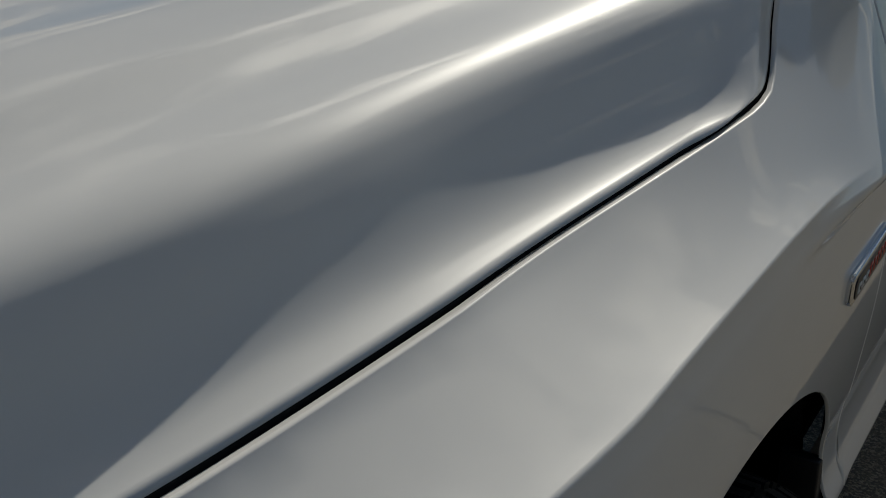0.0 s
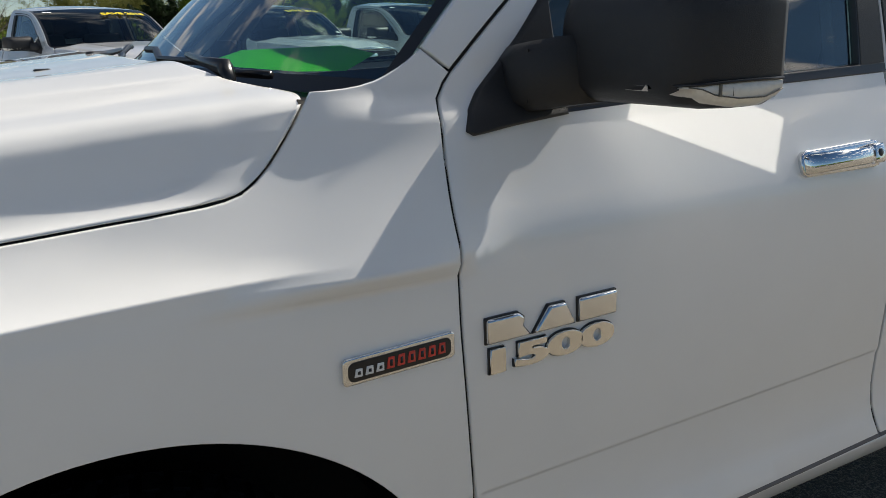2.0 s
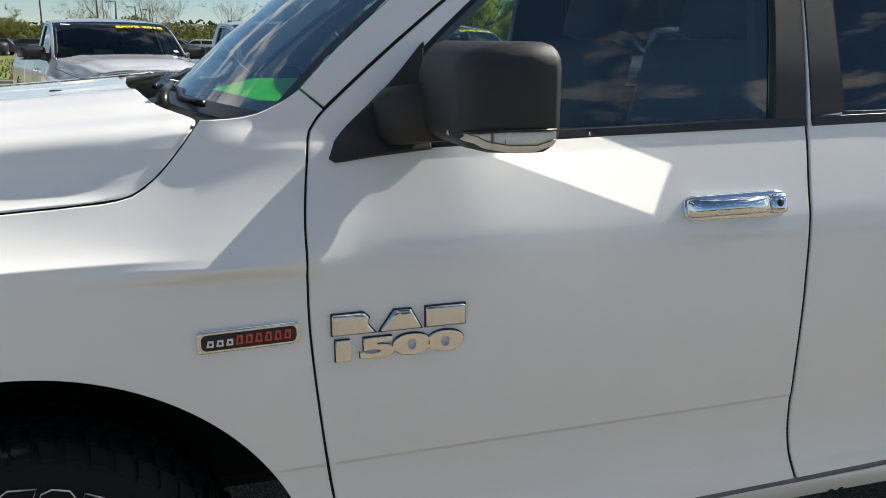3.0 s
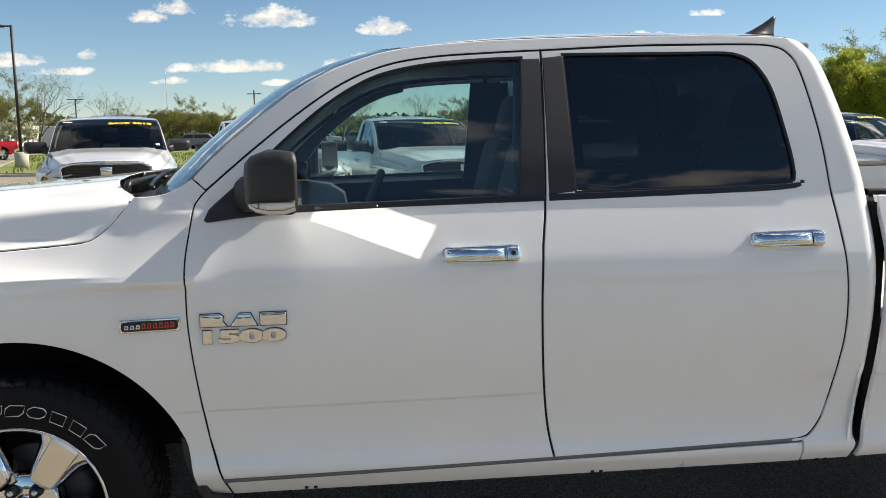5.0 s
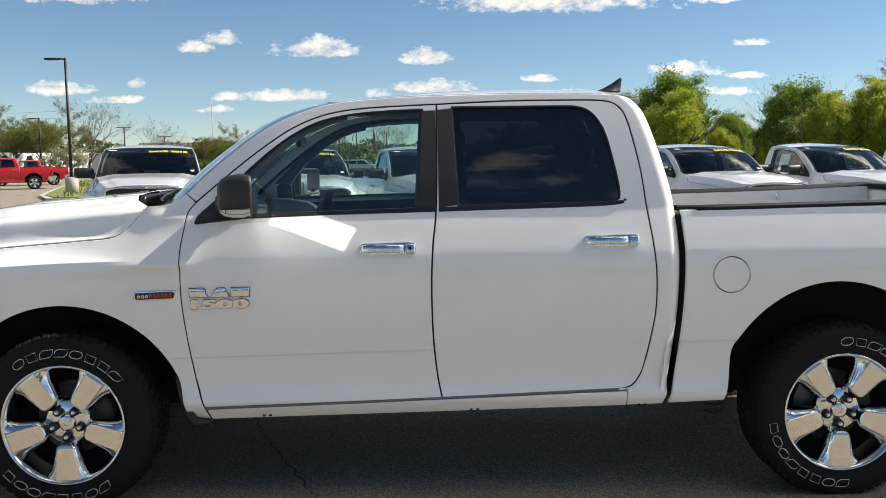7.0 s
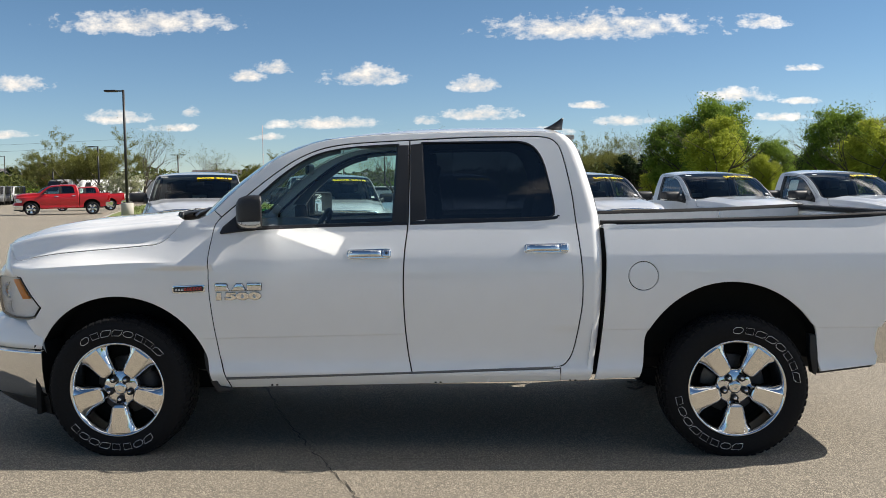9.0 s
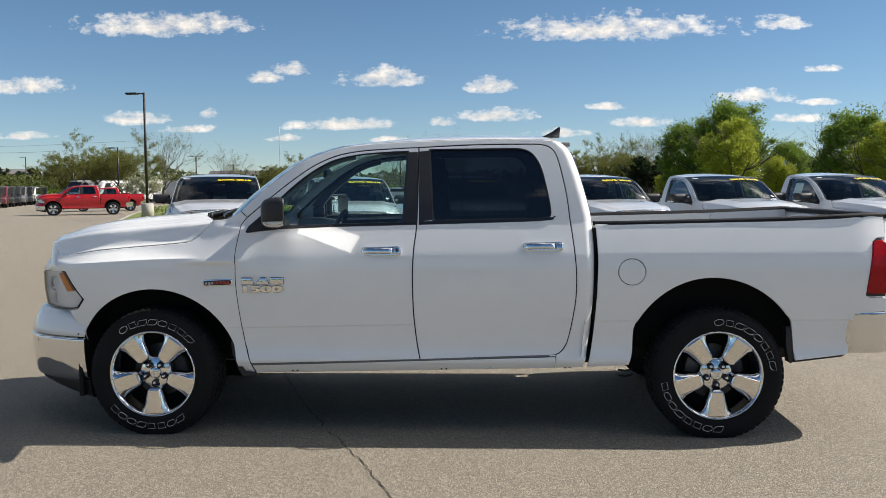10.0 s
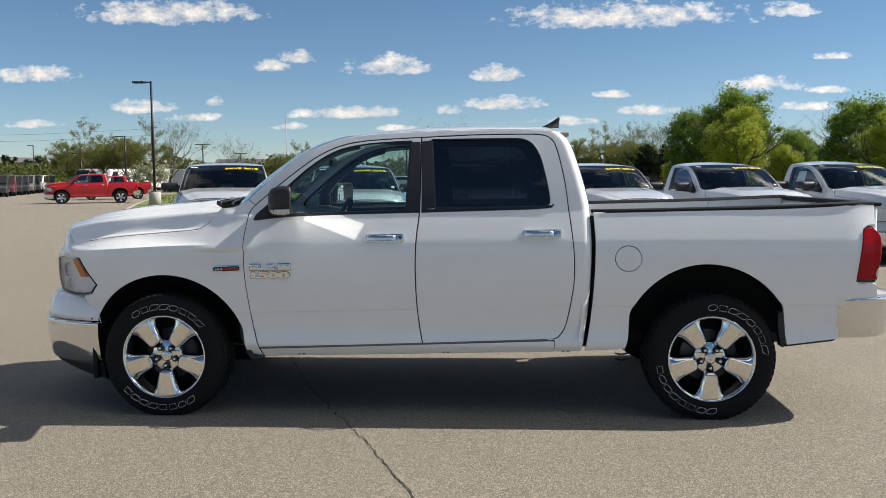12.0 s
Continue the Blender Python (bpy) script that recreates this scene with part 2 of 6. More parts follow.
def run(points, step=0.02):
    """Catmull-Rom line through 2D or 3D points, cut finely."""
    pts = [Vector(p) for p in points]
    if len(pts) < 3:
        n = max(1, int((pts[1] - pts[0]).length / step))
        return [pts[0].lerp(pts[1], i / n) for i in range(n + 1)]
    out = []
    for i in range(len(pts) - 1):
        p0, p1, p2, p3 = pts[max(i - 1, 0)], pts[i], pts[i + 1], pts[min(i + 2, len(pts) - 1)]
        n = max(1, int((p2 - p1).length / step))
        for k in range(n):
            t = k / n
            out.append(0.5 * (2 * p1 + (p2 - p0) * t + (2 * p0 - 5 * p1 + 4 * p2 - p3) * t * t + (3 * p1 - p0 - 3 * p2 + p3) * t ** 3))
    return out + [pts[-1]]


def ring(*lines, step=0.02):
    """Closed outline out of lines that meet end to end; corners stay sharp."""
    out = []
    for line in lines:
        r = run(line, step)
        if out and (out[-1] - r[0]).length < 1e-4:
            r = r[1:]
        out += r
    if (out[0] - out[-1]).length < 1e-4:
        out.pop()
    return out


def signed_area(poly):
    return sum(a.x * b.y - b.x * a.y for a, b in zip(poly, poly[1:] + poly[:1])) / 2


def inset(poly, d):
    """The outline moved inwards by d (outwards if negative)."""
    if signed_area(poly) < 0:
        poly = poly[::-1]
    out, n = [], len(poly)
    for i in range(n):
        a, b, c = poly[i - 1], poly[i], poly[(i + 1) % n]
        e1, e2 = (b - a), (c - b)
        if e1.length < 1e-9 or e2.length < 1e-9:
            out.append(b.copy())
            continue
        n1, n2 = Vector((-e1.y, e1.x)).normalized(), Vector((-e2.y, e2.x)).normalized()
        m = n1 + n2
        m = n1 if m.length < 1e-3 else m.normalized()
        out.append(b + m * d / max(0.45, m.dot(n1)))
    return out


def inside(p, poly):
    hit, j = False, len(poly) - 1
    for i in range(len(poly)):
        a, b = poly[i], poly[j]
        if (a.y > p[1]) != (b.y > p[1]) and p[0] < (b.x - a.x) * (p[1] - a.y) / (b.y - a.y) + a.x:
            hit = not hit
        j = i
    return hit


def skin(name, outline, surf, mat, parent, side=-1, holes=(), depth=0.022, gap=0.0032, grid=0.035, edge=0.003, label="", crease=False):
    """Sheet-metal panel: a shape in the (x, z) plane laid on the body surface y = side * surf(x, z), with rounded, turned-in edges."""
    loops = [inset(outline, gap)] + [inset(h, -gap)[::-1] for h in holes]
    inner = [inset(loops[0], edge)] + [inset(h, -edge)[::-1] for h in loops[1:]]
    pts, edges = [], []
    for lp in inner:
        s = len(pts)
        pts += lp
        edges += [(s + i, s + (i + 1) % len(lp)) for i in range(len(lp))]
    if crease:
        # two close rows of points carry the sharp crease
        rim = list(pts)
        lines = [(0.46 + 0.0125 * k, None, dz) for k in range(340) for dz in (-0.0065, -0.0018, 0.0018, 0.0065)]
        lines += [(-0.7 + 0.0125 * k, 1.1418 + 0.0369 * (-0.7 + 0.0125 * k) - 0.048 * (-0.7 + 0.0125 * k) ** 2, dz) for k in range(110) for dz in (-0.005, 0.001, 0.007)]
        for x, z, dz in lines:
            q = Vector((x, (curve_at(CREASE, x) if z is None else z) + dz))
            if inside(q, inner[0]) and not any(inside(q, h) for h in inner[1:]) and min((p - q).length for p in rim) > 0.006:
                pts.append(q)
    x0, x1 = min(p.x for p in pts), max(p.x for p in pts)
    z0, z1 = min(p.y for p in pts), max(p.y for p in pts)
    border = np.array([(p.x, p.y) for p in pts])
    keep_in, keep_out = inner[0], inner[1:]
    for i in range(int((x1 - x0) / grid) + 2):
        for j in range(int((z1 - z0) / grid) + 2):
            q = (x0 + (i + 0.5 * (j % 2)) * grid, z0 + j * grid)
            if inside(q, keep_in) and not any(inside(q, h) for h in keep_out):
                if ((border - q) ** 2).sum(1).min() > (max(0.4 * grid, 0.009 if crease else 0.0)) ** 2:
                    pts.append(Vector(q))
    v2, _, f2, *_ = delaunay_2d_cdt(pts, edges, [], 0, 1e-6)
    faces = []
    for f in f2:
        c = sum((v2[i] for i in f), Vector((0, 0))) / len(f)
        if inside(c, keep_in) and not any(inside(c, h) for h in keep_out):
            faces.append(tuple(f))

    def normal(x, z):
        e = 0.0012 if crease else 0.004
        sx, sz = (surf(x + e, z) - surf(x - e, z)) / (2 * e), (surf(x, z + e) - surf(x, z - e)) / (2 * e)
        return Vector((-sx, side, -sz)).normalized() if side > 0 else Vector((-sx, -1.0, -sz)).normalized()

    verts, normals = [], []
    for p in v2:
        verts.append((p.x, side * surf(p.x, p.y), p.y))
        normals.append(normal(p.x, p.y))
    tri = []
    for f in faces:
        a, b, c = (Vector(verts[i]) for i in f[:3])
        ok = (b - a).cross(c - a).y * side > 0
        tri.append(f if ok else f[::-1])
    # turned-in edges
    for base, outer in zip(inner, loops):
        n = len(base)
        s = len(verts)
        for k in range(n):
            b, o = base[k], outer[k]
            w = (o - b).normalized() if (o - b).length > 1e-9 else Vector((0, 1))
            nn = normal(b.x, b.y)
            out_n = (Vector((w.x, 0, w.y)) - nn * Vector((w.x, 0, w.y)).dot(nn)).normalized()
            y = surf(o.x, o.y)
            verts.append((b.x, side * surf(b.x, b.y), b.y))
            normals.append(nn)
            verts.append((o.x, side * (y - edge), o.y))
            normals.append((out_n * 0.95 + nn * 0.3).normalized())
            verts.append((o.x, side * (y - depth), o.y))
            normals.append(out_n)
        for k in range(n):
            a, b = s + 3 * k, s + 3 * ((k + 1) % n)
            for q in ((a, a + 1, b + 1, b), (a + 1, a + 2, b + 2, b + 1)):
                p0, p1, p2 = (Vector(verts[i]) for i in q[:3])
                fn = (p1 - p0).cross(p2 - p0)
                tri.append(q if fn.dot(normals[q[1]]) >= 0 else q[::-1])
    me = bpy.data.meshes.new(name)
    me.from_pydata(verts, [], tri)
    me.shade_smooth()
    me.normals_split_custom_set_from_vertices([tuple(v) for v in normals])
    me.materials.append(M[mat] if isinstance(mat, str) else mat)
    ob = new(name, me)
    ob.parent = parent
    if label:
        ob["label"] = label
    return ob


def loft(name, rows, mat, parent, close_u=False, close_v=False, label="", flip=False, caps=False):
    """Skin over rows of points."""
    n, m = len(rows), len(rows[0])
    verts = [tuple(p) for r in rows for p in r]
    faces = []
    for i in range(n if close_v else n - 1):
        for j in range(m if close_u else m - 1):
            q = (i * m + j, i * m + (j + 1) % m, ((i + 1) % n) * m + (j + 1) % m, ((i + 1) % n) * m + j)
            faces.append(q[::-1] if flip else q)
    if caps:
        faces.append(tuple(range(m))[::1 if flip else -1])
        faces.append(tuple(range((n - 1) * m, n * m))[::-1 if flip else 1])
    return part(name, (verts, [], faces), mat, parent, label)


def lathe(profile, n, axis_y=True, start=0.0, sweep=math.tau):
    """Rows of points: an (offset along the axle, radius) profile turned round the y axis."""
    closed = abs(sweep - math.tau) < 1e-6
    rows = []
    for i in range(n if closed else n + 1):
        a = start + sweep * i / n
        rows.append([(r * math.cos(a), y, r * math.sin(a)) for y, r in profile])
    return rows, closed


def box_bm(size, at=(0, 0, 0), bevel=0.0, rot=None, segs=2):
    bm = bmesh.new()
    m = Matrix.Translation(at) @ (rot.to_4x4() if rot else Matrix()) @ Matrix.Diagonal((*size, 1))
    bmesh.ops.create_cube(bm, size=1, matrix=m)
    if bevel:
        bmesh.ops.bevel(bm, geom=bm.edges[:], offset=bevel, segments=segs, profile=0.6, affect="EDGES")
    return bm


def join_bm(*bms):
    out = bmesh.new()
    for b in bms:
        me = bpy.data.meshes.new("tmp")
        b.to_mesh(me)
        b.free()
        out.from_mesh(me)
        bpy.data.meshes.remove(me)
    return out


def tube_bm(points, radius, n=8, closed=False):
    """Round bar along a line; radius may be a number or one per point."""
    bm = bmesh.new()
    pts = [Vector(p) for p in points]
    rings = []
    for i, p in enumerate(pts):
        a = pts[i - 1] if i or closed else p
        b = pts[(i + 1) % len(pts)] if i < len(pts) - 1 or closed else p
        d = (b - a).normalized()
        u = d.cross(Vector((0, 0, 1)) if abs(d.z) < 0.9 else Vector((1, 0, 0))).normalized()
        w = d.cross(u)
        r = radius[i] if isinstance(radius, (list, tuple)) else radius
        rings.append([bm.verts.new(p + r * (math.cos(math.tau * k / n) * u + math.sin(math.tau * k / n) * w)) for k in range(n)])
    for i in range(len(rings) if closed else len(rings) - 1):
        a, b = rings[i], rings[(i + 1) % len(rings)]
        for k in range(n):
            bm.faces.new((a[k], a[(k + 1) % n], b[(k + 1) % n], b[k]))
    if not closed:
        bm.faces.new(rings[0][::-1])
        bm.faces.new(rings[-1])
    return bm


def prism_bm(poly, y0, y1, bevel=0.0):
    """Solid from an (x, z) outline between two y planes."""
    bm = bmesh.new()
    if signed_area([Vector(p) for p in poly]) < 0:
        poly = poly[::-1]
    a = [bm.verts.new((p[0], y0, p[1])) for p in poly]
    b = [bm.verts.new((p[0], y1, p[1])) for p in poly]
    fs = [bm.faces.new(a), bm.faces.new(b[::-1])]
    n = len(poly)
    for i in range(n):
        bm.faces.new((a[i], b[i], b[(i + 1) % n], a[(i + 1) % n]))
    bmesh.ops.recalc_face_normals(bm, faces=bm.faces[:])
    if bevel:
        es = [e for e in bm.edges if any(f in fs[:1] for f in e.link_faces)] if y0 < y1 else [e for e in bm.edges if any(f in fs[1:] for f in e.link_faces)]
        bmesh.ops.bevel(bm, geom=bm.edges[:], offset=bevel, segments=2, profile=0.6, affect="EDGES")
    return bm


def text_part(name, body, size, m, mat, parent, depth=0.001, shear=0.0, squeeze=1.0, bold=0.0, bevel=0.0, box=None):
    """Raised lettering in the built-in font, turned into a mesh."""
    cu = bpy.data.curves.new(name, "FONT")
    cu.body, cu.size, cu.extrude, cu.shear, cu.offset, cu.bevel_depth = body, size, depth, shear, bold, bevel
    cu.align_x, cu.align_y = "CENTER", "CENTER"
    ob = bpy.data.objects.new("tmp", cu)
    me = bpy.data.meshes.new_from_object(ob)
    bpy.data.objects.remove(ob)
    if box:
        xs = [v.co.x for v in me.vertices]
        ys = [v.co.y for v in me.vertices]
        me.transform(Matrix.Diagonal((box[0] / (max(xs) - min(xs)), box[1] / (max(ys) - min(ys)), 1, 1)) @ Matrix.Translation((-(max(xs) + min(xs)) / 2, -(max(ys) + min(ys)) / 2, 0)))
    me.transform(m @ Matrix.Diagonal((squeeze, 1, 1, 1)))
    me.materials.clear()
    me.materials.append(M[mat])
    me.name = name
    out = new(name, me)
    if parent is not None:
        out.parent = parent
    return out


# ---- pickup truck ----
# Local frame: x runs from the front axle back to the rear axle, y across, z up from the ground.
WHEELBASE, HUB_Z, TYRE_R = 3.569, 0.408, 0.416
SIDE = [(0.34, 0.885), (0.385, 0.905), (0.42, 0.930), (0.45, 0.9485), (0.475, 0.9605), (0.493, 0.9620), (0.512, 0.9575), (0.538, 0.9490), (0.57, 0.9445), (0.63, 0.9445), (0.68, 0.950), (0.75, 0.958), (0.86, 0.968),
        (0.96, 0.972), (1.05, 0.9695), (1.10, 0.966), (1.14, 0.9605), (1.16, 0.9565), (1.18, 0.950), (1.21, 0.9395), (1.27, 0.918), (1.33, 0.8955), (1.37, 0.881)]
NOSE = [(-1.02, 0.95), (-0.97, 0.55), (-0.93, 0.42), (-0.88, 0.34), (-0.80, 0.255), (-0.70, 0.168), (-0.60, 0.102), (-0.50, 0.055), (-0.40, 0.026), (-0.28, 0.006), (-0.2, 0.0), (9, 0.0)]
TOP_Z = [(-0.9, 1.09), (-0.7, 1.141), (-0.553, 1.168), (-0.407, 1.190), (-0.26, 1.204), (-0.114, 1.216), (0.033, 1.2285), (0.15, 1.239), (0.20, 1.243), (0.30, 1.262), (0.51, 1.295), (0.72, 1.32)]
TOP_Y = [(-0.9, 0.985), (-0.7, 0.905), (-0.6, 0.874), (-0.5, 0.856), (-0.4, 0.848), (-0.28, 0.843), (-0.2, 0.8435), (0.0, 0.8646), (0.2, 0.886), (0.35, 0.893), (0.55, 0.90), (0.75, 0.907)]
FOOT_Z = [(-0.3, 1.221), (-0.035, 1.2525), (0.13, 1.267), (0.282, 1.277), (0.4, 1.287), (0.51, 1.295), (0.75, 1.322)]
FOOT_Y = [(-0.3, 0.796), (-0.2, 0.806), (0.0, 0.838), (0.13, 0.858), (0.282, 0.875), (0.4, 0.888), (0.51, 0.899), (0.65, 0.905), (0.75, 0.907)]
CAB_REAR = [(0.5, 2.802), (0.9, 2.841), (1.2, 2.848), (1.34, 2.842), (1.42, 2.831), (1.56, 2.798), (1.72, 2.751), (1.82, 2.71), (1.875, 2.66), (1.92, 2.60)]
CREASE = [(0.4, 0.690), (0.5, 0.693), (1.5, 0.712), (2.5, 0.736), (4.1, 0.745), (4.6, 0.75)]


def side_profile(z):
    if z > 1.36:
        g = 0.8845 - 0.225 * (z - 1.36) - 0.10 * (z - 1.36) ** 2
        return g if z > 1.38 else g + (curve_at(SIDE, z) - g) * (1.38 - z) / 0.02
    return curve_at(SIDE, z)


def body(x, z):
    """Half width of the body at a place along and up its side."""
    y = side_profile(z)
    if x < 0.78 and z > 1.10:
        zc = 1.1418 + 0.0369 * x - 0.048 * x * x
        mix_ = min(1.0, max(0.0, (x + 0.25) / 0.25))
        w = 0.0
        for share, tz, ty, steep in ((1 - mix_, TOP_Z, TOP_Y, 0.2), (mix_, FOOT_Z, FOOT_Y, 0.70)):
            if share == 0:
                continue
            zt, yt = curve_at(tz, x), curve_at(ty, x)
            t = (z - zc) / max(zt - zc, 0.02)
            yc = 0.9605 - 0.05 * (z - 1.14)
            if t > 0:
                r = min(t, 1.4)
                c = 1.25
                yc = 0.9605 - (0.9605 - yt) * (c * t + (1 - c) * t * r) + 0.006 * math.exp(-t / 0.08) - 0.006
            wall = yt - 0.004 - steep * (z - zt)
            h = yc - wall
            w += share * (wall + 0.5 * (h + math.sqrt(h * h + 0.00012)))
        k = min(1.0, max(0.0, (0.70 - x) / 0.40))
        k = k * k * (3 - 2 * k) * min(1.0, (z - 1.10) / 0.03)
        y += (w - y) * k
    if 0.36 < x < 1.0 and z > 1.33:
        k = min(1.0, (x - 0.36) / 0.13) * min(1.0, (1.0 - x) / 0.35) * min(1.0, (z - 1.33) / 0.05)
        y -= 0.018 * k * k * (3 - 2 * k)
    # sharp lower crease: the panel steps in below it
    zc = curve_at(CREASE, x)
    if z < zc + 0.0015 and x > 0.46:
        k = min(1.0, (x - 0.46) / 0.06) * min(1.0, max(0.0, (zc + 0.0015 - z) / 0.003))
        y -= 0.0035 * k * math.exp(-max(0.0, zc - z) / 0.2)
    # rounded rear corner of the cab
    if 2.6 < x < 2.8525 and z > 0.5:
        d = (x - curve_at(CAB_REAR, z) + 0.06) / 0.06
        if d > 0:
            y -= 0.06 * (1 - math.sqrt(1 - min(d, 0.97) ** 2))
    if x > 4.45:
        y -= 0.03 * ((x - 4.45) / 0.25) ** 2.2
    return y - curve_at(NOSE, x)


FRONT_GAP = [(0.605, 1.405), (0.572, 1.365), (0.561, 1.305), (0.548, 1.20), (0.547, 1.10), (0.549, 0.979), (0.567, 0.791), (0.593, 0.602), (0.628, 0.469), (0.652, 0.395)]
DOOR_TOP = [(0.605, 1.405), (0.738, 1.518), (0.890, 1.638), (1.045, 1.742), (1.19, 1.803), (1.35, 1.832), (1.575, 1.846), (1.722, 1.852)]
B_GAP = [(1.722, 1.852), (1.720, 1.60), (1.713, 1.35), (1.697, 1.202), (1.689, 1.018), (1.694, 0.795), (1.711, 0.608), (1.733, 0.490)]
REAR_TOP = [(1.722, 1.852), (2.06, 1.866), (2.40, 1.868), (2.53, 1.862), (2.588, 1.835), (2.625, 1.769), (2.672, 1.562), (2.695, 1.38), (2.716, 1.20), (2.728, 1.05), (2.726, 0.90),
            (2.710, 0.78), (2.688, 0.66), (2.665, 0.585), (2.62, 0.53), (2.55, 0.516)]
PILLAR = [(0.559, 1.444), (0.64, 1.525), (0.79, 1.65), (0.945, 1.757), (1.10, 1.826), (1.25, 1.864), (1.48, 1.886), (1.75, 1.897), (2.06, 1.903), (2.43, 1.901), (2.585, 1.893), (2.66, 1.872), (2.71, 1.82),
          (2.751, 1.72), (2.798, 1.56), (2.831, 1.42), (2.838, 1.34)]
CAB_BACK = [(2.838, 1.34), (2.843, 1.30), (2.847, 1.12), (2.839, 0.866), (2.822, 0.644), (2.799, 0.515)]
BED_FRONT = [(2.852, 1.352), (2.859, 1.25), (2.863, 1.12), (2.853, 0.866), (2.830, 0.606), (2.797, 0.44)]
RAIL = [(2.852, 1.352), (3.333, 1.360), (4.048, 1.376), (4.62, 1.400)]


def arch(cx, r, a0, a1, n=30, stretch=1.0):
    return [(cx + stretch * r * math.cos(radians(a0 + (a1 - a0) * i / n)) * (1.02 if i > n / 2 and cx < 1 else 1.05 if i < n / 2 and cx > 1 else 1.0), HUB_Z + r * math.sin(radians(a0 + (a1 - a0) * i / n))) for i in range(n + 1)]


FRONT_ARCH = [(-0.462, 0.60)] + arch(0.0, 0.538, 152, 18, 24) + [(0.545, 0.44), (0.566, 0.395)]
REAR_ARCH = [(4.098, 0.487), (4.085, 0.56)] + arch(WHEELBASE + 0.01, 0.604, 32, 152, 24, 0.91) + [(3.085, 0.54), (3.062, 0.452)]
HOOD_LINE = [(0.361, 1.375), (0.322, 1.325), (0.290, 1.2895), (0.262, 1.2665), (0.240, 1.2535), (0.215, 1.2465), (0.19, 1.2425), (0.15, 1.239), (0.033, 1.2285), (-0.114, 1.216), (-0.26, 1.204), (-0.407, 1.190), (-0.553, 1.168), (-0.68, 1.145)]
FRONT_GLASS = [[(0.80, 1.338), (1.622, 1.366)], [(1.622, 1.366), (1.642, 1.60), (1.650, 1.822)],
               [(1.650, 1.822), (1.506, 1.816), (1.338, 1.802), (1.189, 1.772), (1.078, 1.722), (0.965, 1.645), (0.846, 1.543), (0.80, 1.497)], [(0.80, 1.497), (0.80, 1.338)]]
REAR_GLASS = [[(1.823, 1.384), (2.545, 1.394)], [(2.545, 1.394), (2.566, 1.41), (2.566, 1.46), (2.548, 1.56), (2.515, 1.70), (2.485, 1.765), (2.445, 1.810), (2.385, 1.832), (2.30, 1.835)],
              [(2.30, 1.835), (1.800, 1.833)], [(1.800, 1.833), (1.812, 1.60), (1.823, 1.384)]]


def pane(name, outline, back, mat, parent, side):
    ob = skin(name, outline, lambda x, z: body(x, z) - back, mat, parent, side, depth=0.004, gap=0.0, grid=0.09, edge=0.001)
    ob.visible_shadow = False
    return ob


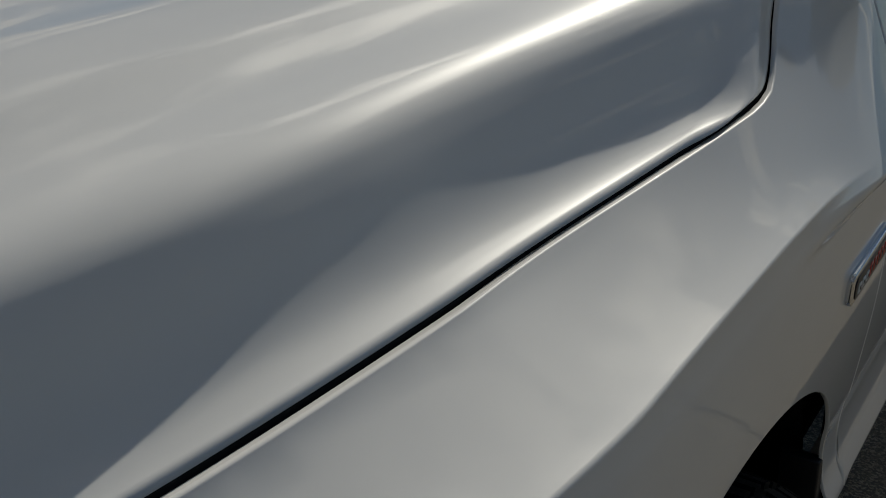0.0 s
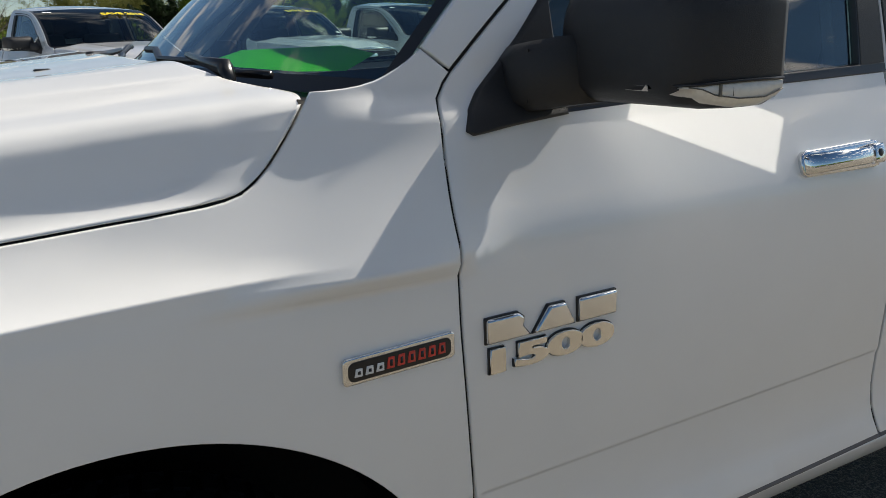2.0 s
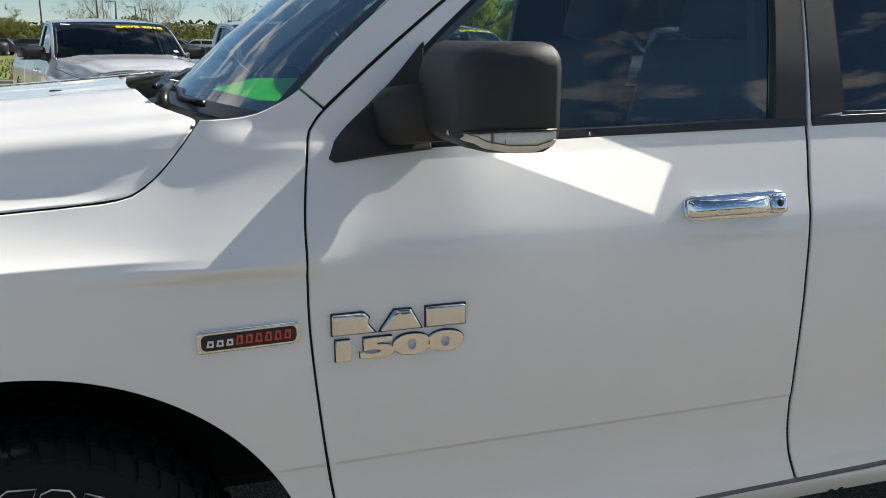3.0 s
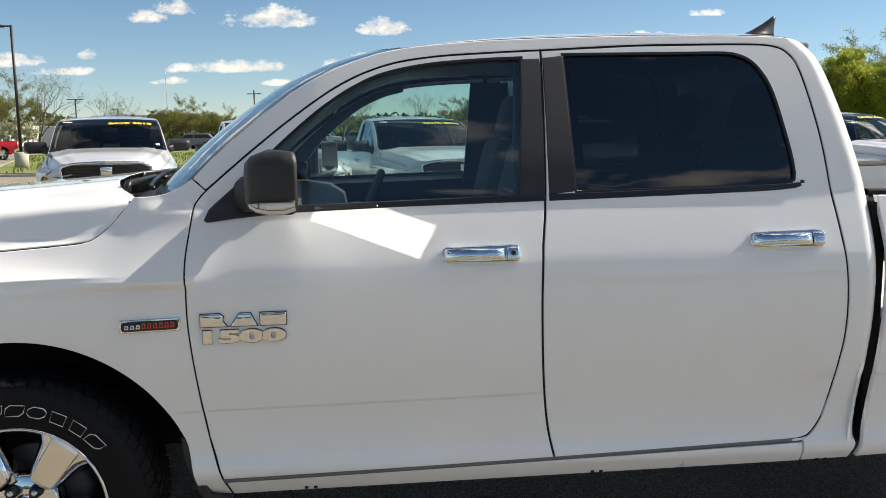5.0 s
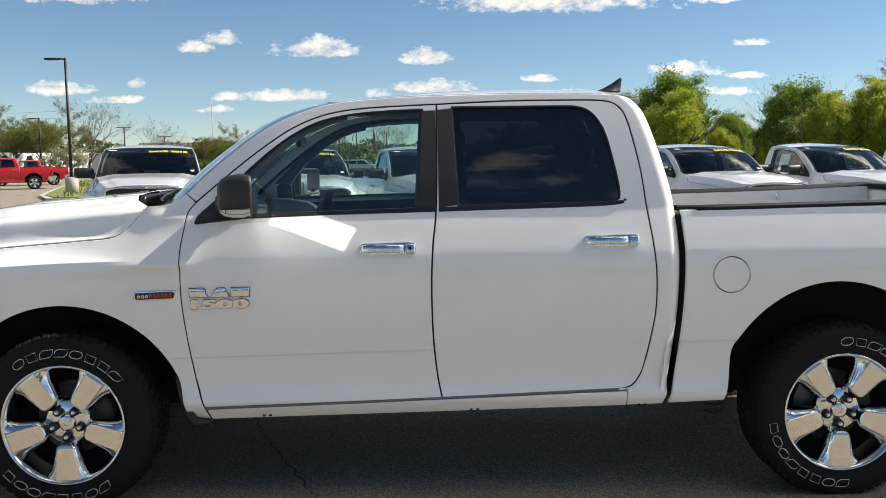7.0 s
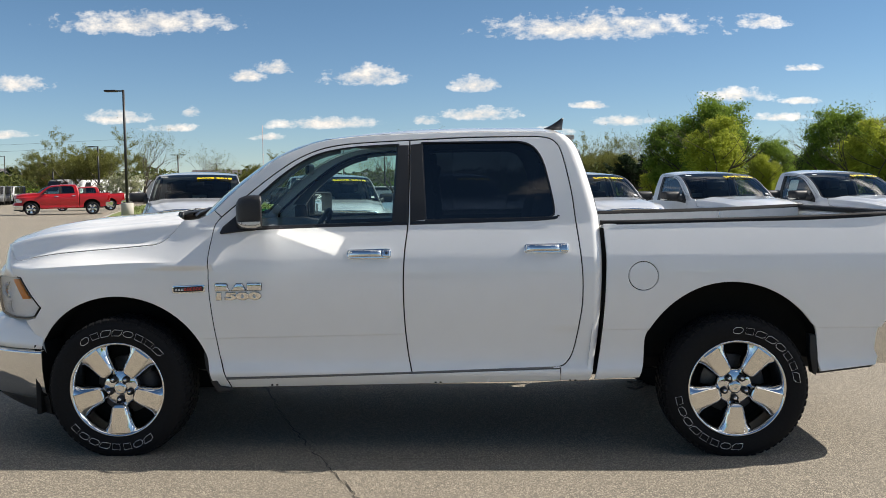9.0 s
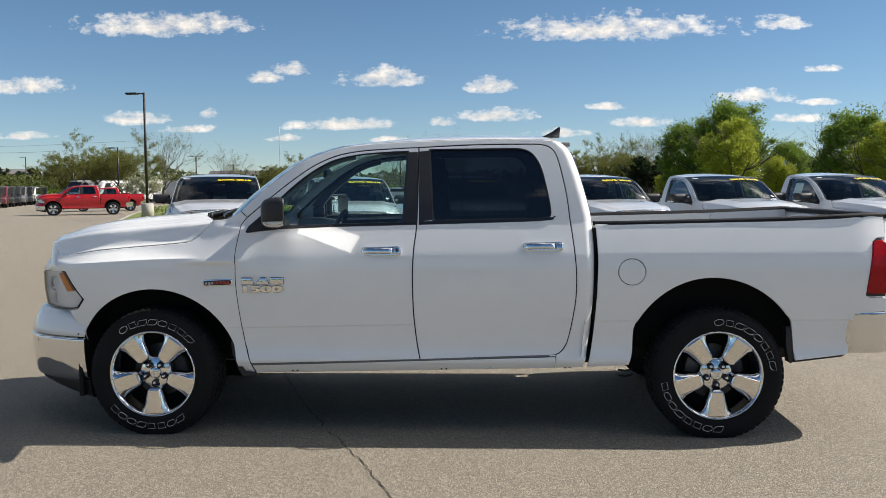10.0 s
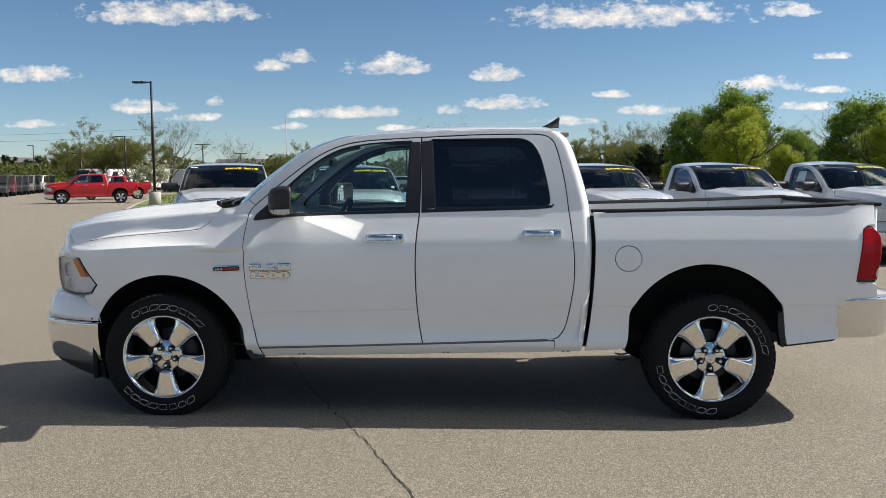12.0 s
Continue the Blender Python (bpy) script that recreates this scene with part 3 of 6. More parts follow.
def tyre_and_rim(parent, cx, side, letters=True, turn=83):
    """Road wheel: outlined-letter tyre, bright five-spoke rim, brake behind it. Built round its hub."""
    hub = new("wheel")
    hub.parent = parent
    y0 = 1.005
    hub.matrix_basis = Matrix.Translation((cx + (0.042 if cx > 1 else 0.0), side * y0, HUB_Z - 0.008)) @ Matrix.Diagonal((1.024, -side, 1.024, 1))
    # y grows inwards from the outer sidewall
    prof = [(0.018, 0.268), (0.004, 0.278), (0.0, 0.292), (-0.003, 0.318), (-0.004, 0.345), (0.0, 0.366), (0.008, 0.384), (0.022, 0.397), (0.04, 0.402), (0.08, 0.405), (0.14, 0.406),
            (0.20, 0.405), (0.24, 0.402), (0.258, 0.397), (0.272, 0.384), (0.28, 0.366), (0.284, 0.33), (0.278, 0.29), (0.262, 0.268)]
    rows, _ = lathe(prof, 96)
    loft("tyre", rows, "rubber", hub, close_v=True)
    # tread blocks and shoulder lugs
    bm = bmesh.new()
    n = 58
    for k in range(n):
        a = math.tau * k / n
        for row, (ya, yb, w, lift, off) in enumerate(((0.012, 0.055, 0.72, 0.4105, 0.0), (0.066, 0.120, 0.62, 0.4125, 0.5), (0.131, 0.155, 0.8, 0.4125, 0.2), (0.166, 0.218, 0.62, 0.4125, 0.7), (0.229, 0.268, 0.72, 0.4105, 0.3))):
            c = a + off * math.tau / n
            h = w * math.pi / n
            skew = 0.012 * (1 if row < 2 else -1)
            vs = []
            for r, shrink in ((0.394, 1.0), (lift, 0.9)):
                for yy, s, sk in ((ya, -1, -skew), (ya, 1, -skew), (yb, 1, skew), (yb, -1, skew)):
                    q = c + s * h * shrink + sk
                    rr = r - (0.012 if (row == 0 and yy == ya) or (row == 4 and yy == yb) else 0)
                    vs.append(bm.verts.new((rr * math.cos(q), yy, rr * math.sin(q))))
            for f in ((4, 5, 6, 7), (0, 1, 5, 4), (1, 2, 6, 5), (2, 3, 7, 6), (3, 0, 4, 7)):
                bm.faces.new([vs[i] for i in f])
    bmesh.ops.recalc_face_normals(bm, faces=bm.faces[:])
    part("tread", bm, "rubber", hub, smooth=False)
    # outlined white shapes on the sidewall
    if letters:
        kinds = [[(0, .3), (.25, 0), (.75, 0), (1, .3), (1, .7), (.75, 1), (.25, 1), (0, .7)], [(0, 0), (.8, 0), (1, .3), (1, 1), (.2, 1), (0, .7)], [(.2, 0), (1, 0), (.8, 1), (0, 1)]]
        for a, step in ((turn + 44, -11.3), (turn + 180 + 44, -11.3)):
            for k in range(8):
                shape = kinds[(k * 2 + k // 3 + (1 if a > 180 else 0)) % 3]
                pts = []
                for u, v in shape:
                    ang = radians(a + step * (k + 0.06 + 0.84 * u) + 1.5 * (0.5 - v))
                    rr = 0.315 + 0.034 * v
                    pts.append(Vector((rr * math.cos(ang), -0.0052, rr * math.sin(ang))))
                part("sidewall_letter", tube_bm(pts, 0.0017, 5, closed=True), "letter", hub)
    # rim: lip and barrel
    lip = [(0.012, 0.262), (0.000, 0.268), (0.002, 0.274), (0.012, 0.276), (0.03, 0.270), (0.10, 0.245), (0.16, 0.235), (0.24, 0.250), (0.26, 0.265), (0.255, 0.262), (0.235, 0.244), (0.16, 0.228), (0.10, 0.236), (0.035, 0.254), (0.02, 0.256)]
    rows, _ = lathe(lip, 80)
    loft("rim_barrel", rows, "chrome", hub, close_v=True, close_u=True)
    for k in range(5):
        a = radians(-90 + 72 * k)
        rot = Matrix.Rotation(-(a + math.pi / 2), 4, "Y")
        # flat-faced spoke pointing down, then turned into place
        secs = []
        for r, w, y in ((0.094, 0.034, 0.024), (0.100, 0.056, 0.019), (0.110, 0.072, 0.0155), (0.15, 0.084, 0.0125), (0.19, 0.088, 0.0095), (0.23, 0.091, 0.0065), (0.252, 0.094, 0.005), (0.264, 0.096, 0.010)):
            h = w / 2
            secs.append([rot @ Vector(p) for p in ((-h, y + 0.003, -r), (-h + 0.003, y, -r), (h - 0.003, y, -r), (h, y + 0.003, -r))])
        sp = loft("spoke", secs, "polished", hub, label="polished flat-faced spoke", flip=True)
        sp.data.shade_flat()
        # bright flanks that roll away from the face into the openings
        for q in (-1, 1):
            roll = []
            for r, w, y, out, deep in ((0.086, 0.034, 0.030, 0.010, 0.034), (0.100, 0.056, 0.019, 0.014, 0.050), (0.110, 0.072, 0.0155, 0.017, 0.054), (0.15, 0.084, 0.0125, 0.023, 0.058), (0.19, 0.088, 0.0095, 0.031, 0.060), (0.22, 0.090, 0.0075, 0.041, 0.058), (0.242, 0.093, 0.0055, 0.053, 0.044), (0.262, 0.096, 0.010, 0.064, 0.024)):
                h = w / 2
                roll.append([rot @ Vector((q * (h + out * u), y + 0.003 + deep * v, -r + 0.004 * v)) for u, v in ((0, 0), (0.22, 0.06), (0.5, 0.22), (0.78, 0.5), (0.94, 0.78), (1.0, 1.0))])
            loft("spoke_flank", roll, "chrome", hub, flip=q > 0)
    # hub pad, lug nuts, cap
    rows, _ = lathe([(0.058, 0.0), (0.058, 0.092), (0.064, 0.10), (0.11, 0.105)], 40)
    loft("hub_pad", rows, "chrome", hub, close_v=True)
    rows, _ = lathe([(0.040, 0.0), (0.041, 0.028), (0.046, 0.037), (0.062, 0.040)], 32)
    loft("centre_cap", rows, "polished", hub, close_v=True)
    rows, _ = lathe([(0.0385, 0.010), (0.0375, 0.014), (0.0375, 0.020), (0.0385, 0.023)], 24)
    loft("cap_emblem", rows, "chrome", hub, close_v=True)
    for k in range(5):
        a = radians(-90 + 72 * k)
        c = Vector((0.063 * math.cos(a), 0, 0.063 * math.sin(a)))
        rows, _ = lathe([(0.036, 0.0), (0.036, 0.019), (0.060, 0.022)], 16)
        loft("lug_recess", [[Vector(p) + c for p in r] for r in rows], "gloss_black", hub, close_v=True)
        rows, _ = lathe([(0.024, 0.0), (0.024, 0.006), (0.027, 0.010), (0.046, 0.0125)], 6)
        loft("lug_nut", [[Vector(p) + c for p in r] for r in rows], "chrome", hub, close_v=True)
    rows, _ = lathe([(0.155, 0.05), (0.155, 0.168), (0.158, 0.17), (0.185, 0.17), (0.185, 0.05)], 48)
    loft("brake_disc", rows, "iron", hub, close_v=True)
    sweep = [[((0.10 + 0.07 * j) * math.cos(radians(q)), y, (0.10 + 0.07 * j) * math.sin(radians(q))) for j, y in ((0, 0.13), (0.1, 0.115), (1.0, 0.112), (1.25, 0.125), (1.25, 0.2))] for q in range(-28, 30, 7)]
    loft("brake_calliper", sweep, "cast", hub)
    rows, _ = lathe([(0.20, 0.0), (0.20, 0.24)], 32)
    loft("backing_plate", rows, "liner", hub, close_v=True)
    return hub


MIRROR_TURN = 23


def mirror_unit(parent, side):
    """Door mirror: sail plate, arm, square head, glass, turn lamp."""
    root = new("door_mirror")
    root.parent = parent
    root.matrix_basis = Matrix.Diagonal((1, 1 if side < 0 else -1, 1, 1))
    sail = ring([(0.604, 1.313), (0.618, 1.346), (0.66, 1.385), (0.735, 1.452), (0.806, 1.530), (0.812, 1.535)], [(0.812, 1.535), (0.812, 1.326)], [(0.812, 1.326), (0.70, 1.316), (0.615, 1.306), (0.604, 1.313)])
    skin("sail_plate", sail, lambda x, z: body(x, z) + 0.010, "plastic", root, -1, gap=0.0, edge=0.006)
    arm = []
    for y, x0, x1, z0, z1 in ((-0.850, 0.700, 0.79, 1.322, 1.440), (-0.88, 0.700, 0.79, 1.330, 1.445), (-0.91, 0.708, 0.80, 1.338, 1.450), (-0.94, 0.735, 0.83, 1.345, 1.456), (-0.97, 0.775, 0.86, 1.350, 1.460)):
        arm.append([(x0, y, z0 + 0.02), (x0, y, z1 - 0.02), (x0 + 0.02, y, z1), (x1 - 0.02, y, z1), (x1, y, z1 - 0.02), (x1, y, z0 + 0.02), (x1 - 0.02, y, z0), (x0 + 0.02, y, z0)])
    loft("arm", arm, "plastic", root, close_u=True, caps=True)
    # head: bowed front (towards the bonnet), open glass side towards the tail
    rows = []
    for x, y0, y1, z0, z1, r in ((0.772, -0.980, -1.140, 1.409, 1.474, 0.030), (0.778, -0.925, -1.175, 1.378, 1.504, 0.040), (0.797, -0.905, -1.202, 1.360, 1.522, 0.045), (0.835, -0.900, -1.220, 1.353, 1.533, 0.045),
                                 (0.885, -0.902, -1.231, 1.352, 1.537, 0.042), (0.925, -0.906, -1.235, 1.353, 1.536, 0.040), (0.937, -0.900, -1.231, 1.358, 1.532, 0.038), (0.935, -0.908, -1.223, 1.365, 1.525, 0.032), (0.803, -0.925, -1.205, 1.374, 1.514, 0.032)):
        row = []
        for cy, cz, a0 in ((y1 + r, z1 - r, 90), (y0 - r, z1 - r, 0), (y0 - r, z0 + r, -90), (y1 + r, z0 + r, -180)):
            for k in range(5):
                a = radians(a0 + 90 - 22.5 * k)
                y = cy + r * math.cos(a)
                row.append((x - 0.30 * (y + 1.235) * min(1.0, max(0.0, (x - 0.80) / 0.12)), y, cz + r * math.sin(a)))
        rows.append(row)
    loft("mirror_housing", rows, "plastic", root, close_u=True, caps=True, flip=False)
    me = box_bm((0.006, 0.270, 0.148), (0.864, -1.066, 1.445), 0.0, Matrix.Rotation(radians(MIRROR_TURN if side < 0 else 8), 3, "Z"))
    part("mirror_glass", me, "mirror", root, smooth=False)
    lamp = []
    lamp_plan = ((0.776, 1.379, 1.386, -1.125), (0.783, 1.376, 1.388, -1.165), (0.790, 1.373, 1.389, -1.190), (0.800, 1.371, 1.390, -1.206), (0.815, 1.363, 1.392, -1.215), (0.85, 1.357, 1.394, -1.2265), (0.895, 1.357, 1.395, -1.2335), (0.928, 1.367, 1.395, -1.2365))
    for x, lo, hi, y in lamp_plan:
        lamp.append([(x, y + 0.05, lo), (x, y + 0.012, lo), (x, y, lo + 0.012), (x, y - 0.001, hi - 0.004), (x, y + 0.004, hi), (x, y + 0.03, hi)])
    loft("turn_lamp", lamp, "lamp_white", root, flip=True, label="clear ribbed turn lamp lens")
    rim = [(x, y - 0.0015, hi) for x, lo, hi, y in lamp_plan[1:]]
    part("lamp_rim", tube_bm(rim, 0.0024, 6), "gloss_black", root)
    part("lamp_seam", tube_bm([(x, y - 0.0012, lo + 0.013) for x, lo, hi, y in lamp_plan[2:]], 0.0010, 5), "lamp_seam", root)
    for k, w in ((0, 0.003), (1, 0.005), (2, 0.003), (3, 0.0035), (4, 0.005)):
        part("lamp_rib", box_bm((w, 0.004, 0.017), (0.822 + 0.0225 * k, -1.2195 - 0.0032 * k, 1.382)), "lamp_seam", root, smooth=False)
    part("arm_seam", box_bm((0.003, 0.004, 0.085), (0.716, -0.915, 1.395)), "gloss_black", root, smooth=False)
    return root


def gap_shade(line, side, parent, back=0.0140, r=0.010, drop=0.0, mat="liner"):
    """Dark strip laid in a shut line to stand for the shade there."""
    pts = [(p.x, side * (body(p.x, p.y) - back), p.y - drop) for p in run(line, 0.04)]
    return part("gap_shade", tube_bm(pts, r, 6), mat, parent)


def handle_unit(parent, x0, z, side, keyhole):
    """Chrome pull handle in its chrome dished surround."""
    root = new("door_handle")
    root.parent = parent
    y = -body(x0 + 0.13, z) if side < 0 else body(x0 + 0.13, z)
    root.matrix_basis = Matrix.Translation((x0, y, z)) @ Matrix.Diagonal((1, 1 if side < 0 else -1, 1, 1)) @ Matrix.Rotation(radians(-14), 4, "X")
    L = 0.255
    plate = ring([(0.012, -0.026), (0.0, -0.018), (-0.002, 0.0), (0.0, 0.020), (0.012, 0.028)], [(0.012, 0.028), (L - 0.03, 0.033)], [(L - 0.03, 0.033), (L - 0.006, 0.030), (L, 0.016), (L, -0.010), (L - 0.008, -0.024), (L - 0.03, -0.027)], [(L - 0.03, -0.027), (0.012, -0.026)])
    part("surround", prism_bm([tuple(p) for p in plate], -0.010, 0.02, 0.004), "chrome", root)
    bar = []
    for x, b, h, t in ((0.004, -0.012, 0.020, 0.010), (0.014, -0.024, 0.021, 0.014), (0.03, -0.036, 0.0205, 0.015), (0.07, -0.047, 0.019, 0.014), (0.12, -0.050, 0.0185, 0.014), (0.17, -0.046, 0.0185, 0.014), (0.195, -0.038, 0.0185, 0.014), (0.202, -0.026, 0.018, 0.012), (0.204, -0.010, 0.017, 0.010)):
        bar.append([(x, b + t * 0.5 + t * 0.5 * math.cos(math.tau * k / 14), h * math.sin(math.tau * k / 14)) for k in range(14)])
    loft("pull", bar, "chrome", root, close_u=True, caps=True)
    part("end_block", box_bm((0.042, 0.03, 0.044), (0.229, -0.012, 0.002), 0.008), "chrome", root)
    if keyhole:
        rows, _ = lathe([(-0.0285, 0.0), (-0.0285, 0.007), (-0.027, 0.009), (-0.02, 0.009)], 16)
        loft("keyhole", [[Vector(p) + Vector((0.229, 0, 0.003)) for p in r] for r in rows], "gloss_black", root, close_v=True)
    return root


HOOD_TOP = [(-1.062, 1.09), (-1.05, 1.17), (-1.01, 1.235), (-0.93, 1.277), (-0.837, 1.299), (-0.624, 1.353), (-0.412, 1.386), (-0.2, 1.403), (0.0, 1.418), (0.19, 1.435), (0.32, 1.447)]
# bonnet section: inwards from the shut line, fall from the crown
HOOD_CUT = [(0.0, 1.0), (-0.012, 0.986), (-0.025, 0.957), (-0.036, 0.915), (-0.045, 0.860), (-0.053, 0.790), (-0.060, 0.71), (-0.066, 0.625), (-0.073, 0.54), (-0.082, 0.458), (-0.097, 0.388), (-0.118, 0.343), (-0.150, 0.312), (-0.188, 0.280), (-0.225, 0.225), (-0.262, 0.158), (-0.31, 0.115), (-0.37, 0.085), (-0.47, 0.052), (-0.60, 0.022), (-0.83, 0.0)]
BACK_X = [(0.0, 0.195), (0.30, 0.215), (0.45, 0.240), (0.57, 0.275), (0.605, 0.295), (0.64, 0.322), (0.70, 0.357), (0.74, 0.366)]
FOOT_SHIFT = [(-0.4, 0.0), (-0.1, 0.0), (0.0, 0.003), (0.1, 0.009), (0.2, 0.017), (0.3, 0.024), (0.37, 0.028)]
EDGE_X = [(1.239, 0.165), (1.2425, 0.190), (1.2465, 0.215), (1.2535, 0.240), (1.2665, 0.262), (1.2895, 0.290), (1.325, 0.323), (1.363, 0.354), (1.387, 0.371), (1.5, 0.385)]


def hood_front(u):
    return -1.06 + 0.02 * (u / 0.4) ** 2 if u < 0.4 else -1.04 + 0.355 * ((u - 0.4) / 0.43) ** 2.1


def hood(parent, paint):
    """Bonnet: raised centre, steep flanks, flared lower edge, turned-down rim, and the nose panel under its lip."""
    cut = run([Vector(c) for c in HOOD_CUT], 0.012)
    cut = [(c.x, c.y, -1) for c in cut] + [(c.x, c.y, 1) for c in cut[::-1][1:]]
    rows = []
    n = 72
    for i in range(n + 1):
        row = []
        for du, d, side in cut:
            ub = 0.83 + du
            front = hood_front(ub)
            back = curve_at(BACK_X, ub)
            if d > 0.32:
                x = 0.3
                for _ in range(12):
                    zt, zs = curve_at(HOOD_TOP, x), curve_at(TOP_Z, x)
                    x = 0.5 * (x + curve_at(EDGE_X, zt - d * (zt - zs)) - 0.008)
                back += (x - back) * min(1.0, (d - 0.32) / 0.06)
            t = i / n
            x = front + (back - front) * (1 - (1 - t) ** 1.25)
            rim = curve_at(TOP_Y, min(x, 0.22)) - curve_at(NOSE, x) - 0.0065
            zt, zs = curve_at(HOOD_TOP, x), curve_at(TOP_Z, min(x, 0.20 + 0.4 * max(0.0, x - 0.20))) + 0.003
            z = zt - d * (zt - zs)
            shift = curve_at(FOOT_SHIFT, x) * min(1.0, -du / 0.05)
            u = rim + (du + shift) if du > -0.30 else (rim - 0.30 + shift) * (0.83 + du) / 0.53
            u = max(u, 0.0)
            if d > 0.30:
                # the rear end meets the fender
                w = min(1.0, max(0.0, 1 - (back - x) / 0.13)) * min(1.0, (d - 0.30) / 0.15)
                w = w * w * (3 - 2 * w)
                u += (body(back, zt - d * (zt - zs)) - 0.006 - u) * w
            # long crease either side of the raised centre
            z += 0.006 * math.exp(-((ub - 0.47) / 0.05) ** 2) * min(1.0, max(0.0, (x + 0.75) / 0.6))
            row.append(Vector((x, u * side, z)))
        rows.append(row)
    bm = bmesh.new()
    grid = [[bm.verts.new(p) for p in r] for r in rows]
    for i in range(n):
        for j in range(len(cut) - 1):
            bm.faces.new((grid[i][j], grid[i + 1][j], grid[i + 1][j + 1], grid[i][j + 1]))
    bmesh.ops.recalc_face_normals(bm, faces=bm.faces[:])
    if bm.faces[len(bm.faces) // 2].normal.z < 0:
        bmesh.ops.reverse_faces(bm, faces=bm.faces[:])
    ext = bmesh.ops.extrude_edge_only(bm, edges=[e for e in bm.edges if e.is_boundary])
    for v in ext["geom"]:
        if isinstance(v, bmesh.types.BMVert):
            v.co += Vector((0.006 if v.co.x < -0.5 else -0.003, -0.004 * (1 if v.co.y > 0 else -1), -0.0025 if v.co.x > -0.6 else -0.022))
    bm.normal_update()
    ob = part("bonnet", bm, paint, parent)
    nose = []
    for p, (du, d, side) in zip(rows[0], cut):
        ub = 0.83 + du
        s = min(1.0, max(0.0, (0.83 - ub) / 0.36))
        x = -0.655 - 0.255 * s
        low = Vector((x, side * (body(x, 1.045) - 0.003), 1.048))
        mid = Vector((-1.0 + 0.26 * p.y * p.y, p.y, 1.085))
        k = min(1.0, max(0.0, (0.47 - ub) / 0.12))
        low = low.lerp(mid, k * k * (3 - 2 * k))
        top = p + Vector((0.003, -0.002 * side, -0.006))
        bulge = top.lerp(low, 0.5) + Vector((-0.010, 0.008 * side * s, 0.006))
        nose.append([top, top.lerp(bulge, 0.5) + Vector((-0.003, 0, 0.002)), bulge, bulge.lerp(low, 0.5) + Vector((-0.003, 0.002 * side, 0)), low, low + Vector((0.03, -0.02 * side, -0.004))])
    loft("nose_panel", nose, paint, parent, flip=True)
    return ob


def windscreen_point(t, y):
    """t from the cowl (0) to the roof (1), y from -1 to 1 across."""
    e = run([(0.485, 1.368)] + PILLAR[:6], 0.02)
    p = e[min(len(e) - 1, int(t * (len(e) - 1)))]
    half = body(p.x, p.y) - 0.012
    bow = 0.20 - 0.07 * t
    return Vector((p.x - bow * (1 - y * y) + 0.004, half * y, p.y + (0.012 + 0.014 * t * t) * (1 - abs(y) ** 2.4)))


